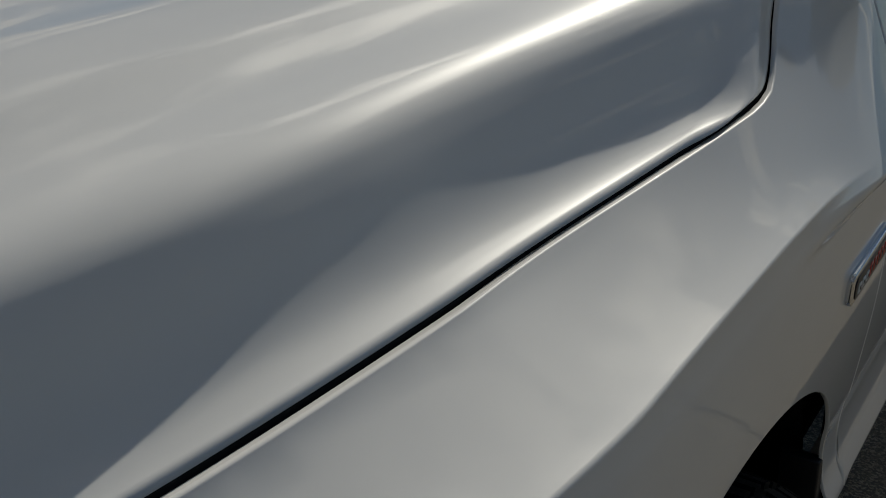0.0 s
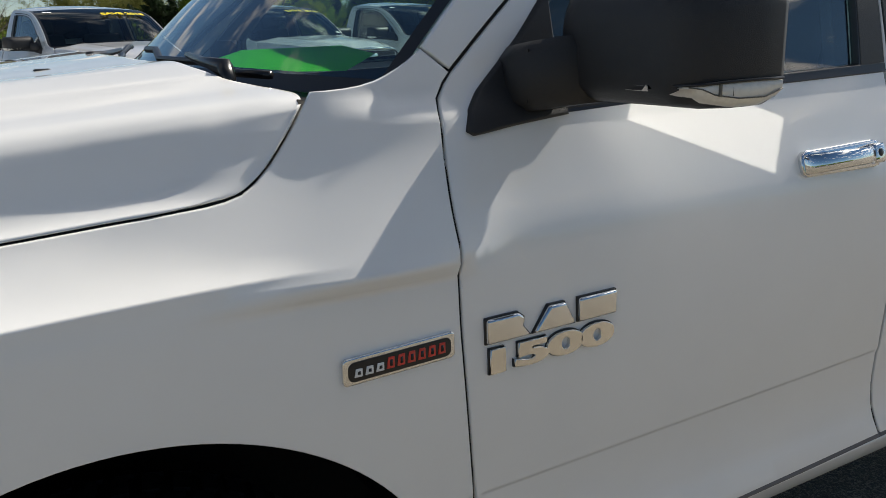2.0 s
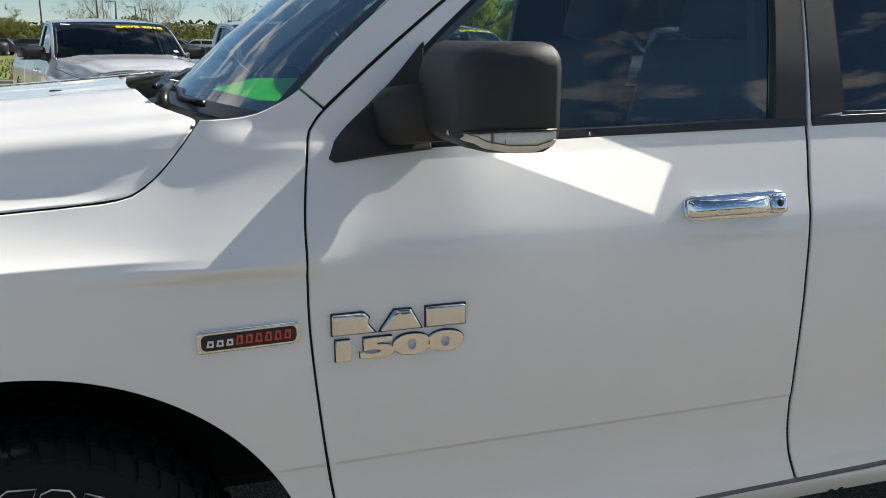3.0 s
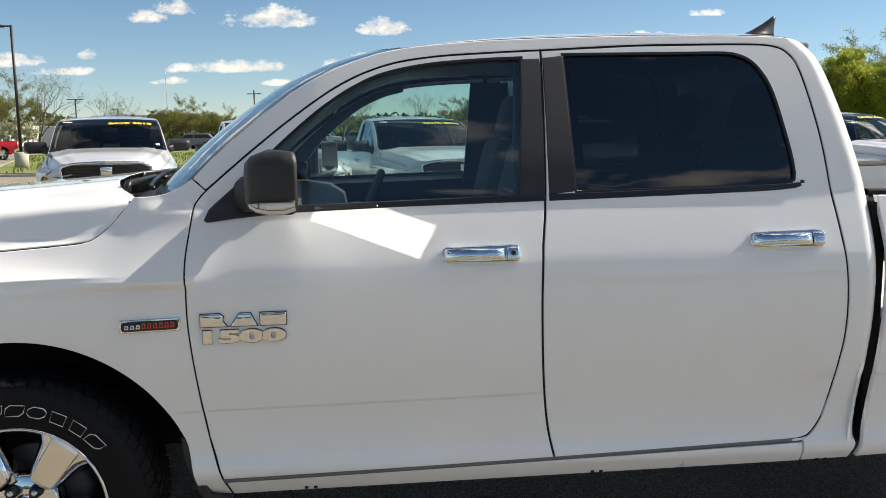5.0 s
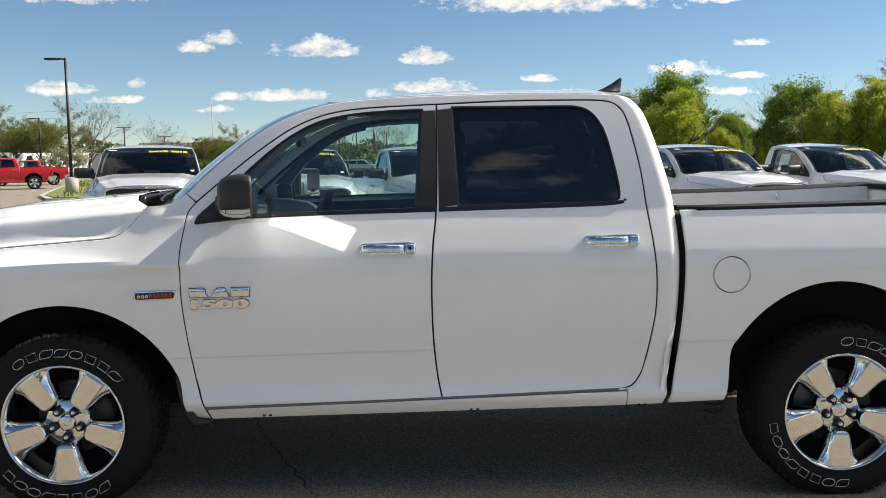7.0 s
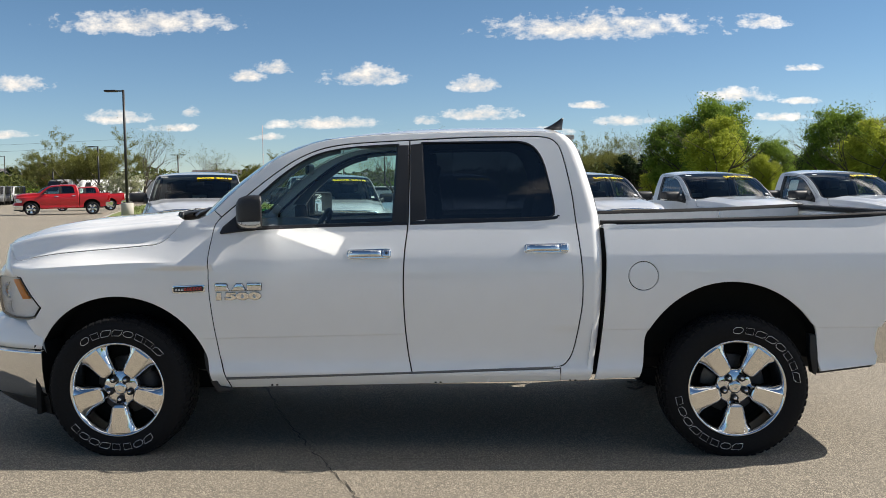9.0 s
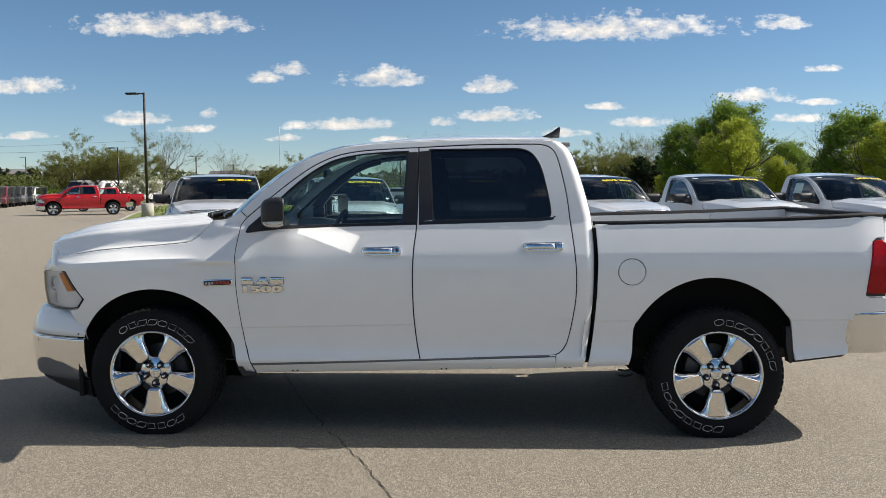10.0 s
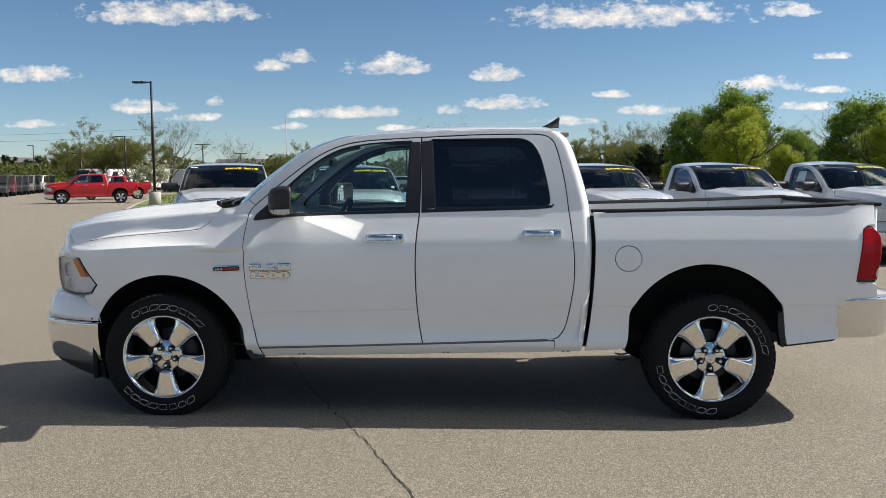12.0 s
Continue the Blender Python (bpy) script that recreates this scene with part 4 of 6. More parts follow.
def truck(name, label, group, paint, regular=False, plain=False, m=None):
    """Full-size pickup. regular: short two-door cab with a long bed; plain: fewer small parts, for the ones far off."""
    root = thing(name, label, "pickup truck", group, m=m)
    cab_end = 1.86 if regular else 2.838
    for side in (-1, 1):
        # fender
        outline = ring([(-0.462, 0.60)] + FRONT_ARCH[1:], [FRONT_ARCH[-1], (0.652, 0.388)], FRONT_GAP[::-1], [(0.605, 1.405), (0.559, 1.444)], [(0.559, 1.444), (0.531, 1.425), (0.476, 1.399), (0.423, 1.390), (0.370, 1.388)],
                       [(0.370, 1.388), (0.352, 1.363), (0.322, 1.325), (0.290, 1.2895), (0.262, 1.2665), (0.240, 1.2535), (0.215, 1.2465), (0.19, 1.2425), (0.15, 1.239), (0.033, 1.2285), (-0.114, 1.216), (-0.26, 1.204), (-0.407, 1.190), (-0.553, 1.168), (-0.73, 1.134)],
                       [(-0.73, 1.134), (-0.69, 1.066), (-0.622, 1.051)], [(-0.622, 1.051), (-0.545, 0.955), (-0.472, 0.876)], [(-0.472, 0.876), (-0.522, 0.812)], [(-0.522, 0.812), (-0.60, 0.792)], [(-0.60, 0.792), (-0.53, 0.70), (-0.462, 0.60)])
        skin("fender", outline, body, paint, root, side, gap=0.0016, edge=0.002, grid=0.014, depth=0.006, crease=True)
        door_bottom = [(0.633, 0.458), (1.733, 0.490)]
        gap_up = [p for p in FRONT_GAP if p[1] > 0.47]
        glass_f = ring(*FRONT_GLASS)
        d = skin("front_door", ring(gap_up[::-1], DOOR_TOP, B_GAP, door_bottom[::-1], [(0.633, 0.458), gap_up[-1]]), body, paint, root, side, holes=[glass_f], crease=True)
        pane("window_pane", inset(glass_f, -0.004), 0.012, "glass_clear", d, side)
        # black weather strip, lower edge of the glass, and pillar cover
        skin("belt_seal", ring([(0.79, 1.334), (1.714, 1.352)], [(1.714, 1.352), (1.714, 1.374)], [(1.714, 1.374), (0.79, 1.351)], [(0.79, 1.351), (0.79, 1.334)]), lambda x, z: body(x, z) + 0.004, "gloss_black", d, side, gap=0, depth=0.02)
        skin("pillar_cover", ring([(1.626, 1.366), (1.714, 1.372)], [(1.714, 1.372), (1.718, 1.60), (1.717, 1.824)], [(1.717, 1.824), (1.651, 1.822)], [(1.651, 1.822), (1.642, 1.60), (1.626, 1.366)]), lambda x, z: body(x, z) + 0.003, "plastic", d, side, gap=0, depth=0.02)
        trim = inset(glass_f, -0.010)
        skin("window_frame_trim", trim, lambda x, z: body(x, z) + 0.0015, "gloss_black", d, side, holes=[glass_f], gap=0, depth=0.018, grid=0.05, edge=0.001)
        handle_unit(d, 1.365, 1.185, side, side < 0)
        mirror_unit(d, side)
        if not regular:
            glass_r = ring(*REAR_GLASS)
            r = skin("rear_door", ring([(x + 0.001, z) for x, z in B_GAP][::-1], [(1.723, 1.852), REAR_TOP[1]], REAR_TOP[1:], [REAR_TOP[-1], (1.734, 0.490)]), body, paint, root, side, holes=[glass_r])
            pane("window_pane", inset(glass_r, -0.004), 0.010, "glass_dark", r, side)
            skin("belt_seal", ring([(1.727, 1.352), (2.50, 1.372), (2.592, 1.396)], [(2.592, 1.396), (2.592, 1.402)], [(2.592, 1.402), (2.52, 1.394), (1.727, 1.374)], [(1.727, 1.374), (1.727, 1.352)]), lambda x, z: body(x, z) + 0.004, "gloss_black", r, side, gap=0, depth=0.02)
            skin("pillar_cover", ring([(1.727, 1.372), (1.820, 1.382)], [(1.820, 1.382), (1.809, 1.60), (1.797, 1.833)], [(1.797, 1.833), (1.727, 1.826)], [(1.727, 1.826), (1.727, 1.372)]), lambda x, z: body(x, z) + 0.003, "plastic", r, side, gap=0, depth=0.02)
            skin("window_frame_trim", inset(glass_r, -0.009), lambda x, z: body(x, z) + 0.0015, "gloss_black", r, side, holes=[glass_r], gap=0, depth=0.018, grid=0.05, edge=0.001)
            handle_unit(r, 2.394, 1.210, side, False)
            skin("cab_side", ring([DOOR_TOP[0], PILLAR[0]], PILLAR, CAB_BACK, [CAB_BACK[-1], (2.772, 0.437)], [(2.772, 0.437), (2.60, 0.433)], [(2.60, 0.433), (2.60, 0.516)], [(2.60, 0.516), (2.55, 0.516)], REAR_TOP[::-1], DOOR_TOP[::-1]), body, paint, root, side, grid=0.014)
            skin("rocker_panel", ring([(0.655, 0.388), (0.637, 0.452)], [(0.637, 0.452), (2.602, 0.510)], [(2.602, 0.510), (2.602, 0.431)], [(2.602, 0.431), (0.655, 0.388)]), body, paint, root, side, depth=0.05)
            for x in (0.9, 0.93, 1.87, 1.9, 2.66, 2.69):
                part("jack_plug", box_bm((0.012, 0.01, 0.010), (x, side * (body(x, 0.405 + 0.016 * (x - 0.6)) - 0.001), 0.405 + 0.016 * (x - 0.6)), 0.002), "underside", root)
        else:
            top = [p for p in PILLAR if p[0] < 1.8] + [(1.80, 1.888), (1.86, 1.82), (1.89, 1.60), (1.90, 1.34)]
            skin("cab_side", ring([DOOR_TOP[0], PILLAR[0]], top, [(1.90, 1.34), (1.88, 0.9), (1.84, 0.49)], [(1.84, 0.49), (1.737, 0.49)], B_GAP[::-1], DOOR_TOP[::-1]), body, paint, root, side)
            skin("rocker_panel", ring([(0.655, 0.388), (0.637, 0.452)], [(0.637, 0.452), (1.84, 0.486)], [(1.84, 0.486), (1.84, 0.42)], [(1.84, 0.42), (0.655, 0.388)]), body, paint, root, side, depth=0.05)
        gap_shade(FRONT_GAP, side, root)
        gap_shade(DOOR_TOP, side, root)
        gap_shade(B_GAP, side, root)
        gap_shade([(0.633, 0.455), (1.733, 0.489)], side, root, 0.009, mat="seam")
        gap_shade(HOOD_LINE, side, root, 0.016, 0.0085, 0.004)
        if not regular:
            gap_shade(REAR_TOP, side, root)
            gap_shade([(1.733, 0.489), (2.56, 0.515)], side, root, 0.009, mat="seam")
        # bed side
        front = BED_FRONT if not regular else [(x - 0.93, z) for x, z in BED_FRONT]
        rail = RAIL if not regular else [(front[0][0], front[0][1])] + RAIL[1:]
        fuel = [(3.076 + 0.084 * math.cos(radians(a)), 1.052 + 0.082 * math.sin(radians(a))) for a in range(0, 360, 12)]
        fuel = [Vector(p) for p in fuel]
        low = [(front[-1][0], front[-1][1]), (3.062, 0.452)]
        skin("bed_side", ring(rail, [(4.62, 1.400), (4.66, 1.397)], [(4.66, 1.397), (4.655, 1.262)], [(4.655, 1.262), (4.60, 1.255), (4.572, 1.235)], [(4.572, 1.235), (4.535, 1.00), (4.522, 0.905)], [(4.522, 0.905), (4.545, 0.892), (4.66, 0.888)], [(4.66, 0.888), (4.668, 0.80)],
                              [(4.668, 0.80), (4.49, 0.785)], [(4.49, 0.785), (4.455, 0.64), (4.42, 0.525)], [(4.42, 0.525), (4.098, 0.487)], REAR_ARCH, [(3.062, 0.452), low[0]], front[::-1]), lambda x, z: body(max(x, 2.853) if not regular else x, z), paint, root, side, holes=[fuel] if side < 0 else (), crease=True)
        if side < 0:
            f = skin("fuel_door", fuel, body, paint, root, side, gap=0.0015, edge=0.002, grid=0.03)
            part("fuel_pocket", prism_bm([(p.x, p.y) for p in inset(fuel, -0.01)], -0.925, -0.90), "liner", root)
        cap = []
        for p in run(rail + [(4.66, 1.398)], 0.12):
            y = body(p.x, p.y)
            cap.append([(p.x, side * (y + 0.003), p.y - 0.012), (p.x, side * (y + 0.003), p.y + 0.006), (p.x, side * (y - 0.006), p.y + 0.014), (p.x, side * (y - 0.070), p.y + 0.014), (p.x, side * (y - 0.078), p.y - 0.02)])
        loft("rail_cap", cap, "rail", root, flip=side > 0)
        inner = [[(p.x, side * (body(p.x, p.y) - 0.09), p.y - 0.01), (p.x, side * (body(p.x, p.y) - 0.09), 1.10 if abs(p.x - WHEELBASE) < 0.75 else 0.88)] for p in run(rail, 0.3)]
        loft("bed_wall", inner, "bed", root)
        # wheel wells
        for cx, r, name_ in ((0.0, 0.58, "wheel_well"), (WHEELBASE, 0.64, "wheel_well")):
            rows, _ = lathe([(side * 0.90, r), (side * 0.60, r), (side * 0.58, r - 0.02), (side * 0.56, 0.0)], 26, start=radians(-22), sweep=radians(224))
            loft(name_, [[(x + cx + 0.01, y, max(z + HUB_Z, 0.50)) for x, y, z in q] for q in rows], "liner", root)
        part("splash_shield", box_bm((0.03, 0.62, 0.42), (-0.515, side * 0.60, 0.44), 0.004), "liner", root)
        # mud flaps behind both openings
        for shape in ([(0.500, 0.605), (0.522, 0.605), (0.556, 0.50), (0.590, 0.405), (0.655, 0.394), (0.655, 0.380), (0.575, 0.372), (0.545, 0.42), (0.510, 0.52)],
                      [(4.042, 0.70), (4.074, 0.70), (4.107, 0.57), (4.097, 0.515), (4.082, 0.465), (4.062, 0.475), (4.042, 0.60)]):
            part("mud_guard", prism_bm(shape, side * 0.942, side * 0.88, 0.004), "plastic", root)
        skin("bed_sill_strip", ring([(4.10, 0.487), (4.42, 0.524)], [(4.42, 0.524), (4.40, 0.508)], [(4.40, 0.508), (4.10, 0.470)], [(4.10, 0.470), (4.10, 0.487)]), lambda x, z: 0.925, "plastic", root, side, gap=0, depth=0.05)
        # tail lamp
        lamp = ring([(4.660, 1.258), (4.60, 1.252), (4.575, 1.233)], [(4.575, 1.233), (4.539, 1.00), (4.526, 0.908)], [(4.526, 0.908), (4.55, 0.895), (4.675, 0.892)], [(4.675, 0.892), (4.700, 1.08), (4.700, 1.20), (4.660, 1.258)])
        t = skin("tail_lamp_bezel", lamp, lambda x, z: body(min(x, 4.66), z) + 0.001, "gloss_black", root, side, depth=0.05)
        t.location.x = -0.028
        red = ring([(4.657, 1.250), (4.61, 1.243), (4.590, 1.226)], [(4.590, 1.226), (4.556, 1.00), (4.544, 0.922)], [(4.544, 0.922), (4.56, 0.912), (4.68, 0.908)], [(4.68, 0.908), (4.705, 1.08), (4.703, 1.20), (4.657, 1.250)])
        skin("red_lens", red, lambda x, z: body(min(x, 4.66), z) + 0.012, "red_lens", t, side, depth=0.03, edge=0.006)
        clear = ring([(4.672, 0.93), (4.668, 0.955), (4.678, 0.985)], [(4.678, 0.985), (4.690, 0.99)], [(4.690, 0.99), (4.684, 0.93)], [(4.684, 0.93), (4.672, 0.93)])
        skin("reverse_lens", clear, lambda x, z: body(min(x, 4.66), z) + 0.0135, "lamp_white", t, side, gap=0, depth=0.01, grid=0.05)
        # head lamp: reflector bowl, lens, amber side marker
        hl = ring([(-0.905, 1.030), (-0.80, 1.050), (-0.635, 1.048)], [(-0.635, 1.048), (-0.557, 0.955), (-0.485, 0.877)], [(-0.485, 0.877), (-0.532, 0.819)], [(-0.532, 0.819), (-0.61, 0.804), (-0.75, 0.802), (-0.86, 0.815)], [(-0.86, 0.815), (-0.895, 0.90), (-0.905, 1.030)])
        h = skin("head_lamp", hl, lambda x, z: body(x, z) - 0.035, "lamp_bowl", root, side, depth=0.06, grid=0.03)
        pane_ = skin("lens", hl, lambda x, z: body(x, z) - 0.004, "lamp_glass", h, side, depth=0.006, grid=0.05)
        pane_.visible_shadow = False
        amber = ring([(-0.705, 1.034), (-0.652, 1.038)], [(-0.652, 1.038), (-0.562, 0.925)], [(-0.562, 0.925), (-0.620, 0.918)], [(-0.620, 0.918), (-0.705, 1.034)])
        skin("amber_marker", amber, lambda x, z: body(x, z) - 0.012, "amber", h, side, gap=0, depth=0.02)
        for cx_, cz_, r_ in ((-0.755, 0.962, 0.052), (-0.735, 0.865, 0.038)):
            rows, _ = lathe([(0.0, r_), (0.012, r_ * 0.96), (0.035, r_ * 0.6), (0.045, 0.0)], 24)
            yy = body(cx_, cz_) - 0.03
            loft("projector", [[(p[0] + cx_, side * (yy - p[1] * 0.8), p[2] + cz_) for p in q] for q in rows], "chrome", h, close_v=True)
        bez = skin("lamp_surround", inset(hl, -0.003), lambda x, z: body(x, z) - 0.006, "gloss_black", h, side, holes=[inset(hl, 0.003)], gap=0, depth=0.03, grid=0.08, edge=0.001)
    hood(root, paint)
    # roof
    rows = []
    edge = [p for p in run(PILLAR[5:12] if not regular else [p for p in PILLAR[5:9] if p[0] < 1.78] + [(1.80, 1.888)], 0.06)]
    for p in edge:
        half = body(p.x, p.y) - 0.003
        row = []
        for k in range(-14, 15):
            s = k / 14
            y = half * s
            lift = (0.026 + 0.026 * min(1.0, max(0.0, (p.x - 1.25) / 0.5))) * (1 - abs(s) ** 2.6)
            bow = 0.0
            fwd = 0.13 * (1 - s * s) * max(0, (1.6 - p.x) / 0.35) if p.x < 1.6 else 0
            row.append((p.x - min(fwd, 0.13), y, p.y + lift - 0.001))
        rows.append(row)
    loft("roof", rows, paint, root)
    # cab back wall with rear glass
    xb = [p for p in (PILLAR[11:] if not regular else [(1.80, 1.888), (1.86, 1.82), (1.89, 1.60), (1.90, 1.34)])]
    rows = []
    for p in run(xb, 0.03) + [Vector((x if not regular else 1.88, z)) for x, z in ((2.812, 1.28), (2.800, 0.9), (2.755, 0.5))]:
        half = body(p.x, p.y) - 0.004
        rows.append([(p.x + 0.01 * (1 - (k / 8) ** 2), half * k / 8, p.y + 0.03 * max(0, (p.y - 1.8) / 0.1) * (1 - (k / 8) ** 2)) for k in range(-8, 9)])
    loft("cab_back", rows, paint, root)
    rows = []
    for z in (1.42, 1.55, 1.68, 1.80):
        x = cab_end - 0.004 - 0.25 * (z - 1.42) if not regular else 1.902 - 0.10 * (z - 1.42)
        rows.append([(x + 0.010, 0.62 * k / 4, z) for k in range(-4, 5)])
    loft("rear_window", rows, "glass_dark", root)
    # windscreen with black border, cowl
    rows = [[windscreen_point(i / 12, k / 12) for k in range(-12, 13)] for i in range(13)]
    g = loft("windscreen", rows, "glass_parked" if plain else "glass_front", root, flip=True)
    g.visible_shadow = False
    for s in (-1, 1):
        rows = [[windscreen_point(i / 12, s * w) + Vector((-0.001, 0, 0.003)) for w in (0.968, 0.985, 1.0)] for i in range(13)]
        loft("screen_border", rows, "gloss_black", g, flip=s < 0)
    rows = [[windscreen_point(t, k / 12) + Vector((-0.003, 0, 0.003)) for k in range(-12, 13)] for t in (0.0, 0.03, 0.06)]
    loft("screen_border", rows, "gloss_black", g)
    rows = []
    for dx_, dz_ in ((0.0, -0.004), (-0.04, -0.012), (-0.08, -0.02), (-0.12, -0.03), (-0.16, -0.04), (-0.32, -0.06)):
        row = []
        for k in range(-12, 13):
            p = windscreen_point(0, k / 12)
            u = abs(k / 12)
            w = 1 - 0.75 * max(0, (u - 0.75) / 0.25)
            row.append((p.x + dx_ * w, p.y * (1 - 0.02), p.z + dz_ * w - 0.004))
        rows.append(row)
    loft("cowl_panel", rows, "plastic", root)
    for y0, y1 in ((-0.60, -0.05), (-0.02, 0.52)):
        pts = []
        for k in range(9):
            y = y0 + (y1 - y0) * k / 8
            q = windscreen_point(0.03 + 0.05 * k / 8, y / 0.80)
            pts.append(q + Vector((-0.03, 0, 0.018)))
        part("wiper_blade", tube_bm(pts, 0.008, 6), "gloss_black", root)
        q = windscreen_point(0.0, y0 / 0.8) + Vector((-0.10, -0.03, 0.012))
        part("wiper_arm", tube_bm([q, q + Vector((0.0, 0.02, 0.035)), pts[2] + Vector((-0.03, 0, 0.02)), pts[4] + Vector((0, 0, 0.012))], [0.014, 0.014, 0.009, 0.006], 6), "gloss_black", root)
    # nose: grille, bumper
    ahead, rise = (0.10, 0.10) if regular else (0.0, 0.0)

    def grille_at(y, z, back=0.0):
        return Vector((-0.985 - ahead + 0.04 * (1.12 - z) + 0.48 * y * y + back, y, z if z < 0.9 else z + rise * (z - 0.9) / 0.24))

    G = [[grille_at(0.57 * k / 8, z, 0.040) for k in range(-8, 9)] for z in (0.80, 0.88, 0.96, 1.04, 1.12)]
    loft("grille_backing", G, "gloss_black", root)
    frame = [grille_at(y, z) for y, z in ((-0.585, 1.085), (-0.50, 1.122), (-0.32, 1.140), (0, 1.146), (0.32, 1.140), (0.50, 1.122), (0.585, 1.085), (0.565, 0.96), (0.52, 0.83), (0.40, 0.808), (0, 0.80), (-0.40, 0.808), (-0.52, 0.83), (-0.565, 0.96))]
    part("grille_frame", tube_bm(run(frame + frame[:1], 0.05)[:-1], 0.020, 10, closed=True), "chrome", root)
    for pts in ([grille_at(0.56 * k / 8, 0.965, 0.012) for k in range(-8, 9)], [grille_at(0, z, 0.012) for z in (0.80, 0.9, 1.0, 1.05)]):
        part("grille_bar", tube_bm(pts, 0.020, 8), "chrome", root)
    part("grille_emblem", box_bm((0.03, 0.15, 0.11), grille_at(0, 1.06, -0.004), 0.012), "polished", root)
    for r_ in range(1, 10):
        z = 0.815 + 0.032 * r_
        part("grille_mesh_bar", tube_bm([grille_at(0.55 * k / 6, z, 0.026) for k in range(-6, 7)], 0.005, 4), "gloss_black", root)
    rows = []
    plan = run([(-0.478, 0.930), (-0.58, 0.905), (-0.71, 0.855), (-0.85, 0.775), (-0.97, 0.655), (-1.06, 0.47), (-1.11, 0.25), (-1.12, 0.0)], 0.05)
    plan = plan + [Vector((p.x, -p.y)) for p in plan[::-1][1:]]

    def band(name_, sections, mat_, rise=0.0):
        rws = []
        for p in plan:
            c = Vector((-0.25, 0))
            d = Vector((p.x, p.y)) - c
            # the lower edge climbs from the wheel towards the nose
            up = 1 - rise * min(1.0, max(0.0, (-0.478 - p.x) / 0.40))
            rws.append([(c.x + d.x * k, c.y + d.y * k, z if not rise else 0.345 - (0.345 - z) * up) for k, z in sections])
        return loft(name_, rws, mat_, root, flip=True)

    band("bumper_top", [(0.80, 0.815), (0.86, 0.812), (0.925, 0.785), (0.962, 0.73), (0.985, 0.66), (0.992, 0.628), (0.96, 0.622)], paint)
    band("chrome_bumper", [(0.95, 0.618), (0.99, 0.616), (0.998, 0.611), (1.0, 0.603), (1.0, 0.595), (1.0, 0.56), (0.998, 0.50), (0.988, 0.43), (0.976, 0.365), (0.962, 0.335), (0.93, 0.325)], "chrome")
    band("lower_valance", [(0.93, 0.345), (0.955, 0.335), (0.945, 0.30), (0.935, 0.25), (0.925, 0.215), (0.90, 0.205), (0.86, 0.24)], "plastic", rise=0.62)
    for side in (-1, 1):
        part("fog_opening", prism_bm([(-0.895, 0.53), (-0.875, 0.55), (-0.85, 0.50), (-0.85, 0.41), (-0.88, 0.40), (-0.895, 0.43)], side * 0.70, side * 0.60, 0.006), "gloss_black", root)
        p = Vector((-0.885, side * 0.748, 0.575))
        q = Vector((-0.62, side * 0.78, 0)).normalized()
        part("park_sensor", tube_bm([p - q * 0.02, p + q * 0.002, p + q * 0.003], [0.013, 0.013, 0.010], 16), "polished", root)
    # rear bumper
    rear = []
    plan2 = run([(4.43, 0.915), (4.434, 0.938), (4.448, 0.954), (4.47, 0.962), (4.53, 0.964), (4.68, 0.950), (4.80, 0.88), (4.865, 0.75), (4.885, 0.5), (4.89, 0.0)], 0.05)
    plan2 = plan2 + [Vector((p.x, -p.y)) for p in plan2[::-1][1:]]
    for p in plan2:
        c = Vector((4.2, 0))
        d = Vector((p.x, p.y)) - c
        k0 = max(0.0, 1 - (p.x - 4.43) / 0.09) if p.x < 4.52 else 0.0
        rear.append([(c.x + d.x * k + 0.05 * q * (1 - k0), c.y + d.y * k, z) for k, z, q in ((0.93, 0.800, 1), (0.99, 0.798, 1), (0.998, 0.793, 1), (1.0, 0.784, 0.95), (1.0, 0.774, 0.9), (1.0, 0.70, 0.4), (0.99, 0.62, 0.1), (0.975, 0.545, 0), (0.95, 0.53, 0))])
    rear_bar = loft("rear_bumper", rear, "chrome", root)
    rear_bar.location.x = -0.035
    part("bumper_step", prism_bm([(4.50, 0.796), (4.88, 0.80), (4.88, 0.79), (4.50, 0.785)], -0.86, 0.86), "plastic", root)
    # tailgate, bed floor, chassis
    part("tailgate", box_bm((0.07, 1.66, 0.55), (4.665, 0, 1.10), 0.02), paint, root)
    part("tailgate_cap", box_bm((0.10, 1.68, 0.03), (4.668, 0, 1.392), 0.01), "rail", root)
    bed0 = 2.86 if not regular else 1.95
    part("bed_floor", join_bm(box_bm((4.64 - bed0, 1.10, 0.04), ((4.64 + bed0) / 2, 0, 0.86), 0), box_bm((0.40, 1.70, 0.04), (4.435, 0, 0.862), 0)), "bed", root, smooth=False)
    part("bed_front_wall", box_bm((0.03, 1.66, 0.50), (bed0 + 0.01, 0, 1.09), 0.005), "bed", root)
    part("chassis", box_bm((4.7, 0.95, 0.22), (1.95, 0, 0.52), 0.02), "underside", root)
    part("floor_pan", box_bm((cab_end - 0.55, 1.72, 0.10), ((cab_end + 0.6) / 2, 0, 0.50), 0.02), "underside", root)
    # black box added to keep the cab-to-bed gap dark and stop light
    part("gap_blocker", box_bm((0.05, 1.78, 0.85), (cab_end + (0.03 if not regular else 0.06), 0, 0.90), 0.0), "liner", root, smooth=False)
    # unseen plate and box, added to stop sunlight leaking through the engine bay
    part("bay_blocker_plate", box_bm((1.20, 1.50, 0.03), (-0.06, 0, 0.99), 0.005), "liner", root)
    part("bay_blocker_box", box_bm((1.05, 0.90, 0.42), (-0.10, 0, 0.76), 0.03), "underside", root)
